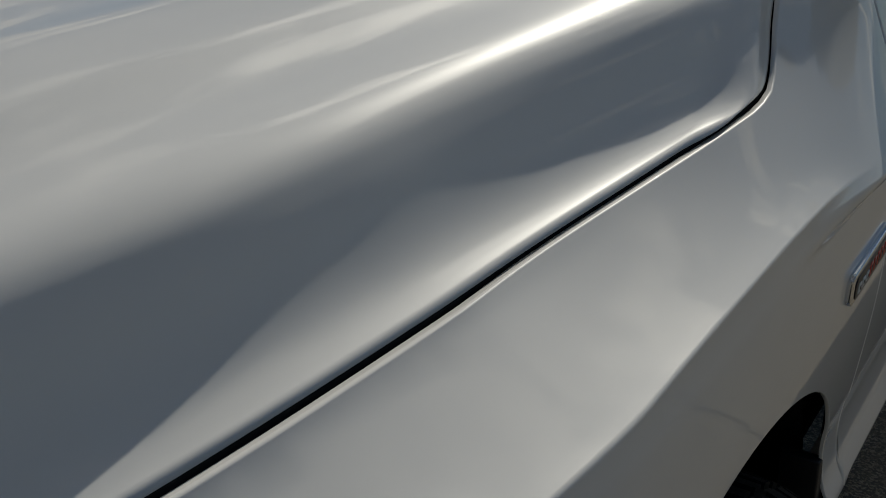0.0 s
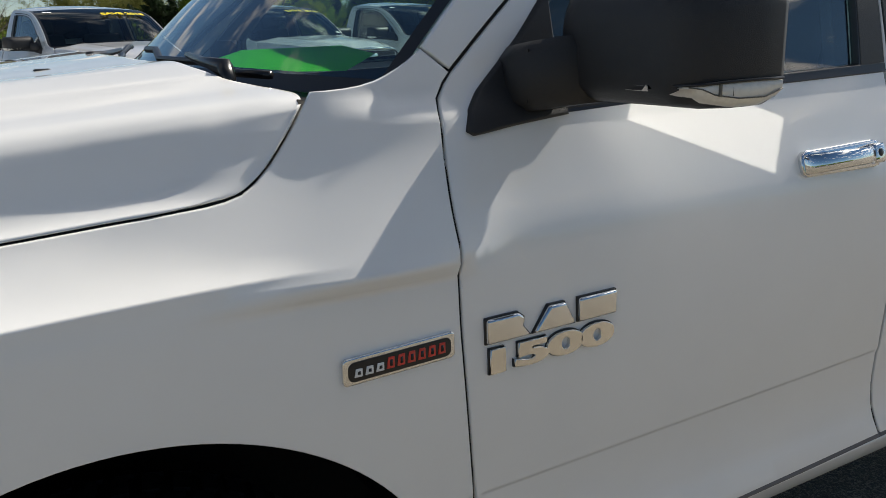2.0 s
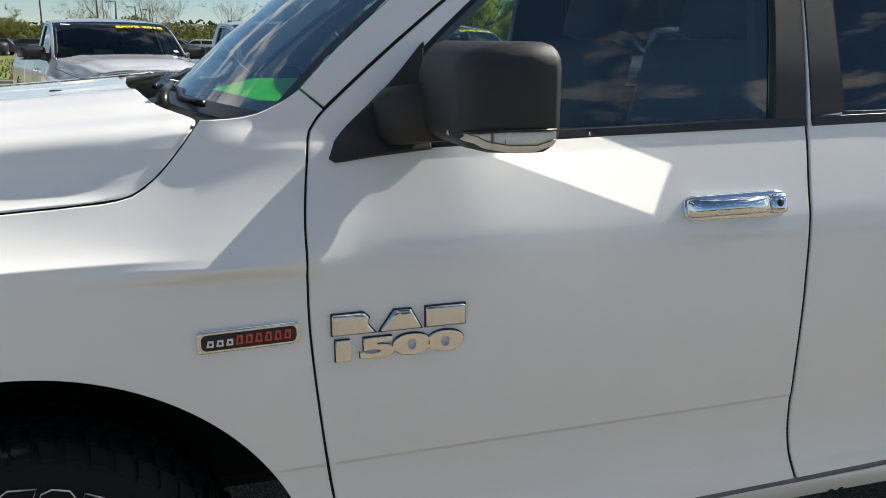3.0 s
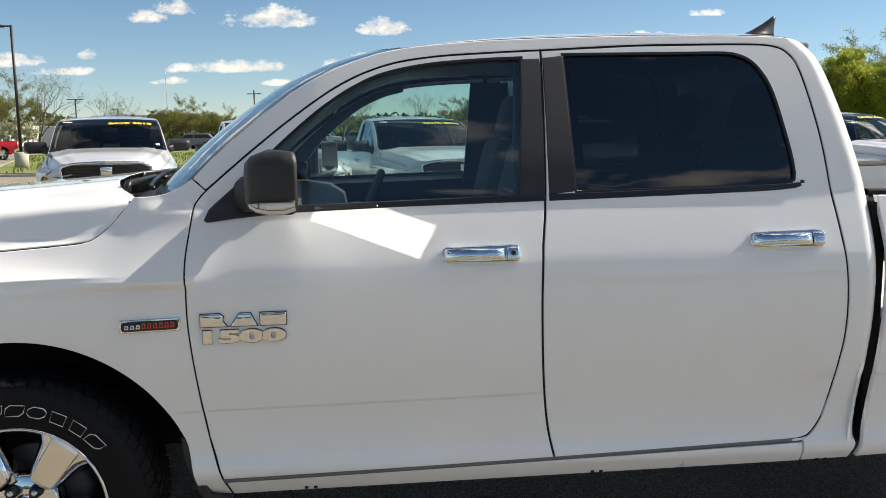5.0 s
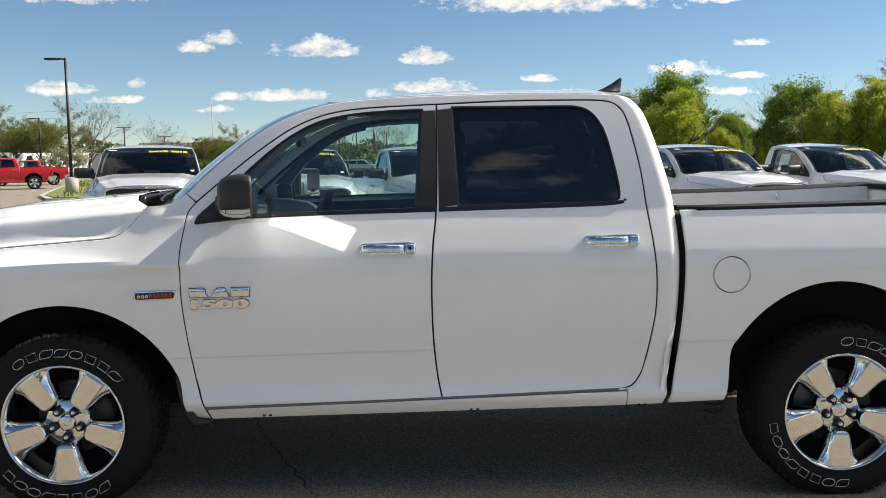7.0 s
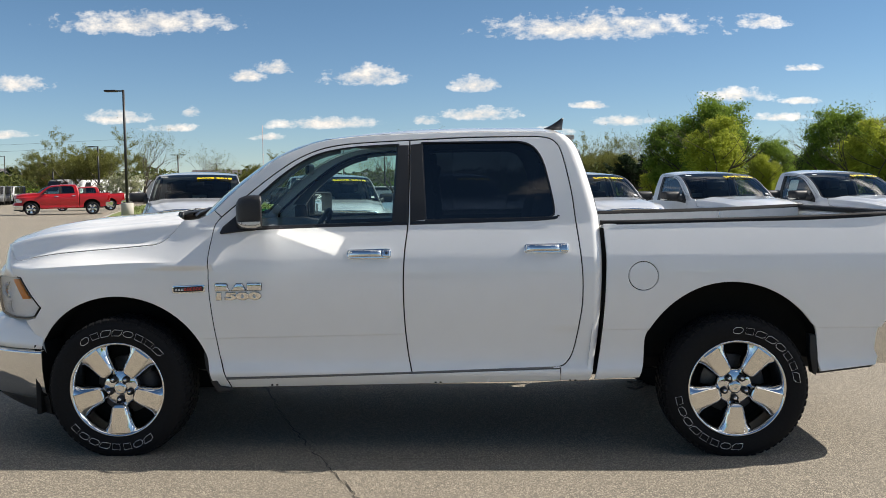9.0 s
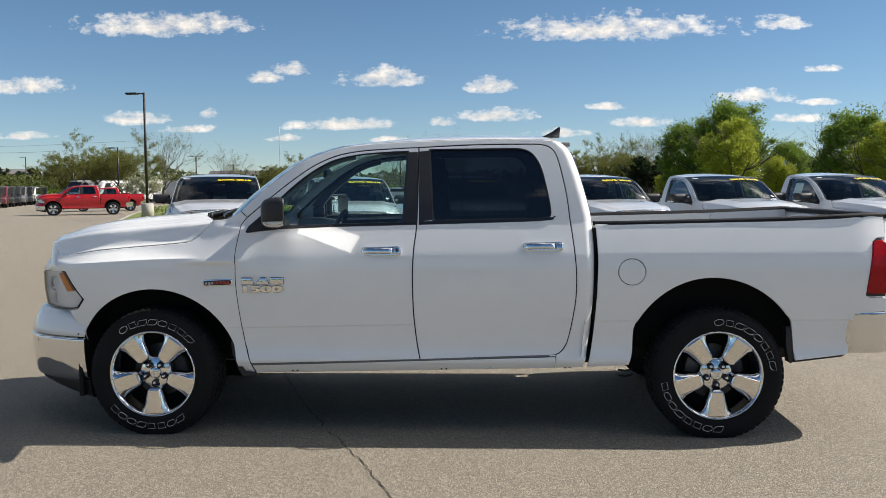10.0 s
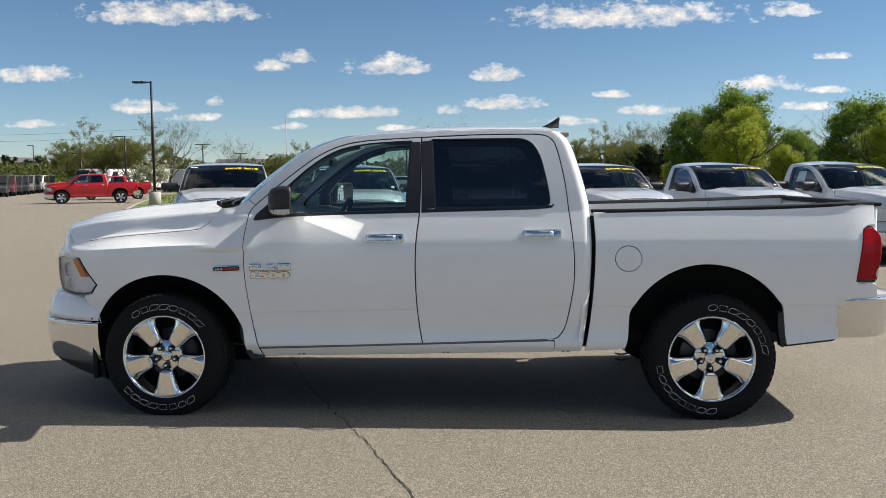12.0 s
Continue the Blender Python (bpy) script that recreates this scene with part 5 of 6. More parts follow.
    part("firewall", box_bm((0.06, 1.60, 0.75), (0.55, 0, 0.95), 0.0), "liner", root, smooth=False)
    part("axle", tube_bm([(0, -0.7, 0.40), (0, 0.7, 0.40)], 0.05, 10), "cast", root)
    part("axle", tube_bm([(WHEELBASE, -0.7, 0.40), (WHEELBASE, -0.15, 0.40), (WHEELBASE, 0, 0.40), (WHEELBASE, 0.15, 0.40), (WHEELBASE, 0.7, 0.40)], [0.05, 0.06, 0.14, 0.06, 0.05], 12), "cast", root)
    # cabin
    dash = []
    for y in (-0.78, -0.5, 0, 0.5, 0.78):
        dash.append([(0.62, y, 1.02), (0.98, y, 0.95), (1.02, y, 1.12), (0.99, y, 1.28), (0.92, y, 1.325), (0.80, y, 1.345), (0.62, y, 1.345), (0.46, y, 1.335), (0.30, y, 1.335), (0.27, y, 1.20)])
    loft("dashboard", dash, "dash", root)
    for side in (-1, 1):
        skin("door_card", ring([(0.62, 0.55), (1.70, 0.55)], [(1.70, 0.55), (1.70, 1.335)], [(1.70, 1.335), (0.80, 1.315)], [(0.80, 1.315), (0.62, 0.55)]), lambda x, z: min(body(x, z), 0.93) - 0.07, "dash", root, side, gap=0, grid=0.12)
        xs = ((1.62, -0.40, False), (1.62, 0.40, False)) if side < 0 else (((2.44, -0.42, True), (2.44, 0.42, True)) if not regular else ())
        for x, y, rear_ in xs:
            s = part("seat_cushion", box_bm((0.52, 0.54, 0.18), (x - 0.25, y, 0.88), 0.05), "cloth", root)
            lean = Matrix.Rotation(radians(14), 3, "Y")
            part("seat_back", box_bm((0.15, 0.53, 0.66), (x + 0.08, y, 1.22), 0.055, lean), "cloth", root)
            part("head_rest", box_bm((0.11, 0.29, 0.20), (x + 0.185, y, 1.64), 0.045, lean), "cloth", root)
            for q in (-0.06, 0.06):
                part("head_rest_post", tube_bm([(x + 0.14, y + q, 1.50), (x + 0.17, y + q, 1.60)], 0.007, 6), "chrome", root)
        if not regular:
            skin("door_card", ring([(1.74, 0.55), (2.62, 0.55)], [(2.62, 0.55), (2.66, 1.36)], [(2.66, 1.36), (1.74, 1.35)], [(1.74, 1.35), (1.74, 0.55)]), lambda x, z: min(body(x, z), 0.93) - 0.07, "dash", root, side, gap=0, grid=0.12)
        skin("pillar_trim", ring([(1.61, 1.30), (1.88, 1.30)], [(1.88, 1.30), (1.83, 1.82)], [(1.83, 1.82), (1.64, 1.82)], [(1.64, 1.82), (1.61, 1.30)]), lambda x, z: body(x, z) - 0.05, "dash", root, side, gap=0, depth=0.03, grid=0.12)
    part("headlining", box_bm((cab_end - 1.45, 1.30, 0.03), ((cab_end + 1.27) / 2 - 0.03, 0, 1.868), 0.01), "lining", root)
    for side in (-1, 1):
        skin("windscreen_pillar_trim", ring([(0.70, 1.44), (0.775, 1.518), (0.90, 1.625), (1.045, 1.722), (1.19, 1.785), (1.30, 1.812)], [(1.30, 1.812), (1.30, 1.780)], [(1.30, 1.780), (1.20, 1.755), (1.09, 1.705), (0.985, 1.63), (0.88, 1.54), (0.80, 1.44)], [(0.80, 1.44), (0.70, 1.44)]),
             lambda x, z: body(x, z) - 0.05, "lining", root, side, gap=0, depth=0.03, grid=0.12)
    part("parcel_wall", box_bm((0.05, 1.60, 0.85), (cab_end - 0.10, 0, 0.98), 0.01), "dash", root)
    a = math.tau / 28
    wheel = [Vector((0.075 * math.sin(k * a), 0.185 * math.cos(k * a), 0.175 * math.sin(k * a))) for k in range(28)]
    c = Vector((1.10, -0.40, 1.255))
    part("steering_wheel", tube_bm([c + Vector((w.x * 1.0, w.y, w.z)) for w in wheel], 0.016, 8, closed=True), "dash", root)
    part("steering_hub", box_bm((0.06, 0.16, 0.13), c + Vector((-0.02, 0, 0)), 0.02), "dash", root)
    for q in (-1, 1):
        part("steering_spoke", tube_bm([c + Vector((0, q * 0.05, 0)), c + Vector((0, q * 0.18, -0.02))], 0.012, 6), "dash", root)
    part("inside_mirror", box_bm((0.03, 0.24, 0.07), (0.98, 0.0, 1.70), 0.02), "gloss_black", root)
    part("centre_console", box_bm((0.75, 0.22, 0.28), (1.45, 0, 0.90), 0.04), "dash", root)
    for cx in (0.0, WHEELBASE):
        for side in (-1, 1):
            tyre_and_rim(root, cx, side, letters=not plain and side < 0, turn=83 if cx < 1 else 52)
    return root


# the truck on show
show = truck("pickup_truck", "white crew-cab pickup truck with chrome wheels and bumpers parked on concrete", "", "white")


# ---- badges and small parts of the truck on show ----


def badge_block(name, pts, mat, parent, out0=-0.002, out1=0.008, bevel=0.0015):
    """Raised plain shape on the body side, from an (x, z) outline."""
    cx = sum(p[0] for p in pts) / len(pts)
    cz = sum(p[1] for p in pts) / len(pts)
    y = -body(cx, cz)
    return part(name, prism_bm(pts, y - out1, y - out0, bevel), mat, parent)


badge = new("model_badge")
badge.parent = show
# three plain chrome shapes above, the number below
for pts in ([(0.590, 0.979), (0.590, 1.021), (0.652, 1.022), (0.664, 1.012), (0.660, 0.999), (0.676, 0.980)], [(0.684, 0.980), (0.714, 1.022), (0.748, 1.022), (0.770, 0.981)], [(0.778, 0.981), (0.778, 1.023), (0.861, 1.024), (0.861, 0.982)]):
    # slightly larger dark plate paints a shadow outline round each chrome shape
    rim = inset([Vector(p) for p in pts], -0.0018)
    badge_block("shadow_rim", [(p.x, p.y) for p in rim], "gloss_black", badge, -0.002, 0.0045, bevel=0.001)
    badge_block("chrome_shape", pts, "chrome", badge, -0.002, 0.011, bevel=0.0045)
# the number gets the same painted shadow outline behind it
text_part("shadow_rim", "1500", 0.056, Matrix.Translation((0.727, -body(0.72, 0.948) - 0.0015, 0.9485)) @ Euler((radians(90), radians(-0.6), 0)).to_matrix().to_4x4(), "gloss_black", badge, 0.002, bold=0.0034, box=(0.2655, 0.0475))
text_part("model_number", "1500", 0.056, Matrix.Translation((0.727, -body(0.72, 0.948) - 0.004, 0.9485)) @ Euler((radians(90), radians(-0.6), 0)).to_matrix().to_4x4(), "polished", badge, 0.003, bold=0.0022, bevel=0.0012, box=(0.262, 0.044))
plate = new("engine_badge")
plate.parent = show


def rounded(x0, x1, z0, z1, r, n=4, tilt=0.035):
    out = []
    for cx, cz, a0 in ((x1 - r, z1 - r, 0), (x0 + r, z1 - r, 90), (x0 + r, z0 + r, 180), (x1 - r, z0 + r, 270)):
        for k in range(n + 1):
            a = radians(a0 + 90 * k / n)
            x = cx + r * math.cos(a)
            out.append((x, cz + r * math.sin(a) + tilt * (x - x0)))
    return out


badge_block("chrome_frame", rounded(0.338, 0.530, 0.966, 1.009, 0.008), "chrome", plate, -0.002, 0.007, 0.0025)
badge_block("black_plate", rounded(0.346, 0.522, 0.972, 1.003, 0.010), "gloss_black", plate, 0.0, 0.0085, 0.001)
for k in range(9):
    x0 = 0.355 + 0.0178 * k
    z0 = 0.979 + 0.035 * (x0 - 0.338)
    mat = "badge_white" if k < 3 else "badge_red"
    h = 0.013 if k < 3 else 0.018
    badge_block("badge_bar", [(x0, z0), (x0 + 0.0135, z0), (x0 + 0.0135, z0 + h), (x0 + 0.003, z0 + h)], mat, plate, 0.006, 0.0098, 0.0008)
    badge_block("badge_slot", [(x0 + 0.005, z0 + 0.004), (x0 + 0.010, z0 + 0.004), (x0 + 0.010, z0 + h - 0.004), (x0 + 0.0055, z0 + h - 0.004)], "gloss_black", plate, 0.006, 0.0102, 0.0)
# shark-fin aerial
fin = []
for t, w in ((0.0, 1.0), (0.12, 0.8), (0.3, 0.6), (0.6, 0.36), (0.85, 0.2), (1.0, 0.1)):
    x0, x1 = 2.505 + 0.150 * t ** 0.62, 2.662 + 0.008 * t * t
    hw, z = 0.028 * w, 1.922 + 0.072 * t
    fin.append([(x0, -0.48, z), (x0 * 0.7 + x1 * 0.3, -0.48 - hw, z), (x1 - 0.006, -0.48 - hw * 0.7, z), (x1, -0.48, z), (x1 - 0.006, -0.48 + hw * 0.7, z), (x0 * 0.7 + x1 * 0.3, -0.48 + hw, z)])
loft("shark_fin_aerial", fin, "gloss_black", show, close_u=True, caps=True)
# cargo lamp over the rear glass, washer jets, bonnet nozzle
part("cargo_lamp", box_bm((0.03, 0.30, 0.05), (2.712, 0, 1.850), 0.008), "red_lens", show)
for y in (-0.33, 0.33):
    part("washer_jet", box_bm((0.03, 0.022, 0.012), (0.06, y, 1.412), 0.004), "plastic", show)
# bright green card on the dash under the windscreen
bm = bmesh.new()
vs = [bm.verts.new(p) for p in ((0.60, -0.46, 1.393), (0.52, -0.40, 1.393), (0.42, -0.05, 1.402), (0.54, 0.02, 1.428), (0.73, -0.15, 1.435), (0.72, -0.35, 1.42))]
bm.faces.new(vs)
bmesh.ops.solidify(bm, geom=bm.faces[:], thickness=0.004)
tagged(part("green_card", bm, "green_cloth", smooth=False), "bright green card lying on the dashboard", "card")
# cables hanging between cab and bed
for k, z in enumerate((0.395, 0.36)):
    part("wire_loom", tube_bm([(3.02, -0.80, z), (3.06, -0.83, z - 0.004 * k), (3.11, -0.80, z + 0.004)], 0.006, 6), "plastic", show)
# bed rail tie-down
part("tie_down", box_bm((0.012, 0.03, 0.05), (4.02, 0.80, 1.33), 0.003), "chrome", show)


def windscreen_lettering(parent):
    a, b = windscreen_point(0.72, -0.42), windscreen_point(0.92, -0.42)
    up = (b - a).normalized()
    right = (windscreen_point(0.86, -0.70) - windscreen_point(0.86, -0.12)).normalized()
    out = right.cross(up).normalized()
    m = Matrix((right, up, out)).transposed().to_4x4()
    m.translation = windscreen_point(0.71, -0.42) + out * 0.024
    ob = text_part("windscreen_lettering", "SAVE 2018", 0.115, m, "yellow", parent, 0.001, squeeze=1.25, bold=0.0045)
    for v in ob.data.vertices:
        v.co += out * (windscreen_point(0.80, v.co.y / 0.78) - windscreen_point(0.80, -0.42)).dot(out)
    for t, y, w, h in ((0.86, 0.80, 0.13, 0.035), (0.14, -0.86, 0.06, 0.09)):
        q = windscreen_point(t, y) + out * 0.010
        bm = bmesh.new()
        vs = [bm.verts.new(q + right * sx * w / 2 + up * sz * h / 2) for sx, sz in ((-1, -1), (1, -1), (1, 1), (-1, 1))]
        bm.faces.new(vs)
        part("paper_sticker", bm, "paper", parent, smooth=False)


# ---- ground ----
def ground_material():
    m = material("lot_concrete", (0.40, 0.345, 0.27), 0.88)
    t = m.node_tree
    b = t.nodes["Principled BSDF"]
    c = t.nodes.new("ShaderNodeTexCoord")

    def tex(kind, scale, detail=5):
        n = t.nodes.new(kind)
        n.inputs["Scale"].default_value = scale
        if "Detail" in n.inputs:
            n.inputs["Detail"].default_value = detail
        t.links.new(c.outputs["Object"], n.inputs["Vector"])
        return n

    def mixed(a, bb, fac, blend="MIX"):
        n = t.nodes.new("ShaderNodeMix")
        n.data_type, n.blend_type = "RGBA", blend
        for sock, v in ((n.inputs[6], a), (n.inputs[7], bb), (n.inputs[0], fac)):
            if isinstance(v, (tuple, float)):
                sock.default_value = v
            else:
                t.links.new(v, sock)
        return n.outputs[2]

    def span(src, lo, hi):
        n = t.nodes.new("ShaderNodeMapRange")
        n.inputs[1].default_value, n.inputs[2].default_value = lo, hi
        t.links.new(src, n.inputs[0])
        return n.outputs[0]

    stains = span(tex("ShaderNodeTexNoise", 0.35, 8).outputs[0], 0.38, 0.66)
    col = mixed((0.282, 0.241, 0.174, 1), (0.208, 0.178, 0.131, 1), stains)
    # the concrete colour grows paler towards the west
    place_x = t.nodes.new("ShaderNodeSeparateXYZ")
    t.links.new(c.outputs["Object"], place_x.inputs[0])
    wander = t.nodes.new("ShaderNodeMath")
    wander.operation = "MULTIPLY_ADD"
    wander.inputs[1].default_value = 5.0
    t.links.new(tex("ShaderNodeTexNoise", 0.12, 4).outputs[0], wander.inputs[0])
    t.links.new(place_x.outputs[0], wander.inputs[2])
    col = mixed(col, (0.48, 0.43, 0.345, 1), span(wander.outputs[0], 0.0, -9.0))
    # faint tyre tracks and swept streaks along the lanes
    lanes = t.nodes.new("ShaderNodeMapping")
    lanes.inputs["Rotation"].default_value, lanes.inputs["Scale"].default_value = (0, 0, radians(24)), (0.10, 1.6, 1.0)
    t.links.new(c.outputs["Object"], lanes.inputs["Vector"])
    swept = t.nodes.new("ShaderNodeTexNoise")
    swept.inputs["Scale"].default_value, swept.inputs["Detail"].default_value = 1.0, 6
    t.links.new(lanes.outputs[0], swept.inputs["Vector"])
    col = mixed(col, (0.205, 0.178, 0.136, 1), span(swept.outputs[0], 0.55, 0.80))
    grit = span(tex("ShaderNodeTexNoise", 120, 5).outputs[0], 0.40, 0.68)
    col = mixed(col, (0.185, 0.157, 0.117, 1), grit)
    grains = tex("ShaderNodeTexVoronoi", 170)
    sort = t.nodes.new("ShaderNodeSeparateColor")
    t.links.new(grains.outputs["Color"], sort.inputs[0])
    col = mixed(col, (0.360, 0.315, 0.240, 1), span(sort.outputs[0], 0.70, 0.95))
    col = mixed(col, (0.12, 0.104, 0.082, 1), span(sort.outputs[1], 0.80, 0.97))
    dark = span(tex("ShaderNodeTexNoise", 14, 6).outputs[0], 0.60, 0.82)
    col = mixed(col, (0.17, 0.148, 0.118, 1), dark)
    t.links.new(col, b.inputs["Base Color"])
    k = t.nodes.new("ShaderNodeBump")
    k.inputs["Strength"].default_value, k.inputs["Distance"].default_value = 0.5, 0.003
    t.links.new(grit, k.inputs["Height"])
    t.links.new(k.outputs[0], b.inputs["Normal"])
    return m


bm = bmesh.new()
bmesh.ops.create_grid(bm, x_segments=2, y_segments=2, size=2400)
M["lot"] = ground_material()
lot = tagged(part("ground", bm, "lot", smooth=False), "tan weathered concrete parking lot with grit and a crack", "ground", kind="structure")
M["crack"] = material("crack_filler", (0.05, 0.043, 0.036), 0.95, noise_scale=60, noise_amount=0.5)


def crack(points, width, seed):
    """Jagged dark line in the slab."""
    rnd = random.Random(seed)
    bm = bmesh.new()
    line = run([(x, y, 0) for x, y in points], 0.035)
    prev = None
    for i, p in enumerate(line):
        d = (line[min(i + 1, len(line) - 1)] - line[max(i - 1, 0)]).normalized()
        s = Vector((-d.y, d.x, 0))
        off = s * rnd.uniform(-0.014, 0.014)
        w = width * rnd.uniform(0.35, 1.2)
        a, b = (bm.verts.new(p + off + s * w * q + Vector((0, 0, 0.004))) for q in (-1, 1))
        if prev:
            bm.faces.new((prev[0], a, b, prev[1]))
        prev = (a, b)
    return part("slab_crack", bm, "crack", lot, smooth=False)


crack([(-0.9, 4.2), (-0.2, 2.6), (0.444, 0.784), (0.782, -0.116), (0.96, -0.53), (1.175, -0.995), (1.391, -1.44), (1.626, -1.985), (1.8, -2.403), (2.1, -3.0), (2.3, -3.9), (2.7, -4.8)], 0.0042, 3)
crack([(1.19, -1.02), (1.42, -0.98), (1.75, -1.05), (2.2, -1.02)], 0.002, 8)
M["grass"] = material("spring_grass", (0.115, 0.165, 0.028), 0.9, noise_scale=30, noise_amount=0.4, bump=0.6, bump_scale=60, second=(0.16, 0.17, 0.05), second_scale=0.7)
M["kerb"] = material("kerb_concrete", (0.46, 0.43, 0.38), 0.9, noise_scale=60, noise_amount=0.25, bump=0.3, bump_scale=120)
M["road"] = material("far_asphalt", (0.16, 0.13, 0.115), 0.9, noise_scale=40, noise_amount=0.3)


def slab(name, pts, z, mat, label, category):
    bm = bmesh.new()
    bm.faces.new([bm.verts.new((x, y, z)) for x, y in pts])
    ext = bmesh.ops.extrude_face_region(bm, geom=bm.faces[:])
    bmesh.ops.translate(bm, verts=[v for v in ext["geom"] if isinstance(v, bmesh.types.BMVert)], vec=(0, 0, -z - 0.02))
    bmesh.ops.recalc_face_normals(bm, faces=bm.faces[:])
    return tagged(part(name, bm, mat, smooth=False), label, category, kind="structure")


ISLAND = [(-13.3, 30.5), (-15.0, 33.6), (-17.6, 41.0), (-22.6, 56.5), (-27.0, 72.0), (40.0, 72.0), (40.0, 30.5)]
slab("kerb", [(-13.55, 30.3), (-15.25, 33.6), (-17.85, 41.05), (-22.85, 56.6), (-27.3, 72.3), (40.3, 72.3), (40.3, 30.3)], 0.10, "kerb", "pale concrete kerb round the grass", "kerb")
slab("lawn", ISLAND, 0.13, "grass", "spring-green grass verge behind the lot", "grass")
slab("road", [(-60, 78), (140, 78), (140, 92), (-60, 92)], 0.02, "road", "brown asphalt drive behind the lawn", "road")
rnd = random.Random(11)
verts, faces = [], []
for _ in range(14000):
    x, y = rnd.uniform(-24, 25), rnd.uniform(30.6, 60)
    if x < -13.2 - (y - 30.5) * 0.36:
        continue
    h, w, a = rnd.uniform(0.05, 0.16), rnd.uniform(0.02, 0.05), rnd.uniform(0, math.pi)
    i = len(verts)
    verts += [(x - w * math.cos(a), y - w * math.sin(a), 0.12), (x + w * math.cos(a), y + w * math.sin(a), 0.12), (x + rnd.uniform(-.05, .05), y + rnd.uniform(-.05, .05), 0.13 + h)]
    faces.append((i, i + 1, i + 2))
tagged(part("grass_blades", (verts, [], faces), "grass", smooth=False), "rough spring grass on the verge", "grass", kind="stuff")


# ---- trees ----
def leaf_material(name, a, b):
    m = material(name, a, 0.7, spec=0.2)
    t = m.node_tree
    g = t.nodes.new("ShaderNodeNewGeometry")
    mx = t.nodes.new("ShaderNodeMix")
    mx.data_type = "RGBA"
    mx.inputs[6].default_value, mx.inputs[7].default_value = (*a, 1), (*b, 1)
    t.links.new(g.outputs["Random Per Island"], mx.inputs[0])
    bs = t.nodes["Principled BSDF"]
    t.links.new(mx.outputs[2], bs.inputs["Base Color"])
    tr = t.nodes.new("ShaderNodeBsdfTranslucent")
    t.links.new(mx.outputs[2], tr.inputs[0])
    ms = t.nodes.new("ShaderNodeMixShader")
    ms.inputs[0].default_value = 0.45
    t.links.new(bs.outputs[0], ms.inputs[1])
    t.links.new(tr.outputs[0], ms.inputs[2])
    t.links.new(ms.outputs[0], t.nodes["Material Output"].inputs[0])
    return m


M["leaf_green"] = leaf_material("green_leaves", (0.115, 0.185, 0.030), (0.25, 0.345, 0.055))
M["leaf_bright"] = leaf_material("fresh_leaves", (0.26, 0.305, 0.034), (0.42, 0.46, 0.065))
M["leaf_olive"] = leaf_material("budding_leaves", (0.12, 0.125, 0.03), (0.20, 0.21, 0.06))
M["leaf_brush"] = leaf_material("brush_leaves", (0.055, 0.075, 0.02), (0.13, 0.14, 0.04))
M["leaf_dark"] = leaf_material("conifer_needles", (0.015, 0.03, 0.014), (0.03, 0.05, 0.02))
M["leaf_pale"] = leaf_material("blossom", (0.42, 0.42, 0.30), (0.30, 0.33, 0.18))
M["bark"] = material("bark", (0.10, 0.08, 0.065), 0.95, noise_scale=20, noise_amount=0.5, bump=0.6, bump_scale=30)
M["bark_pale"] = material("pale_bark", (0.13, 0.11, 0.09), 0.95, noise_scale=20, noise_amount=0.5, bump=0.6, bump_scale=30)


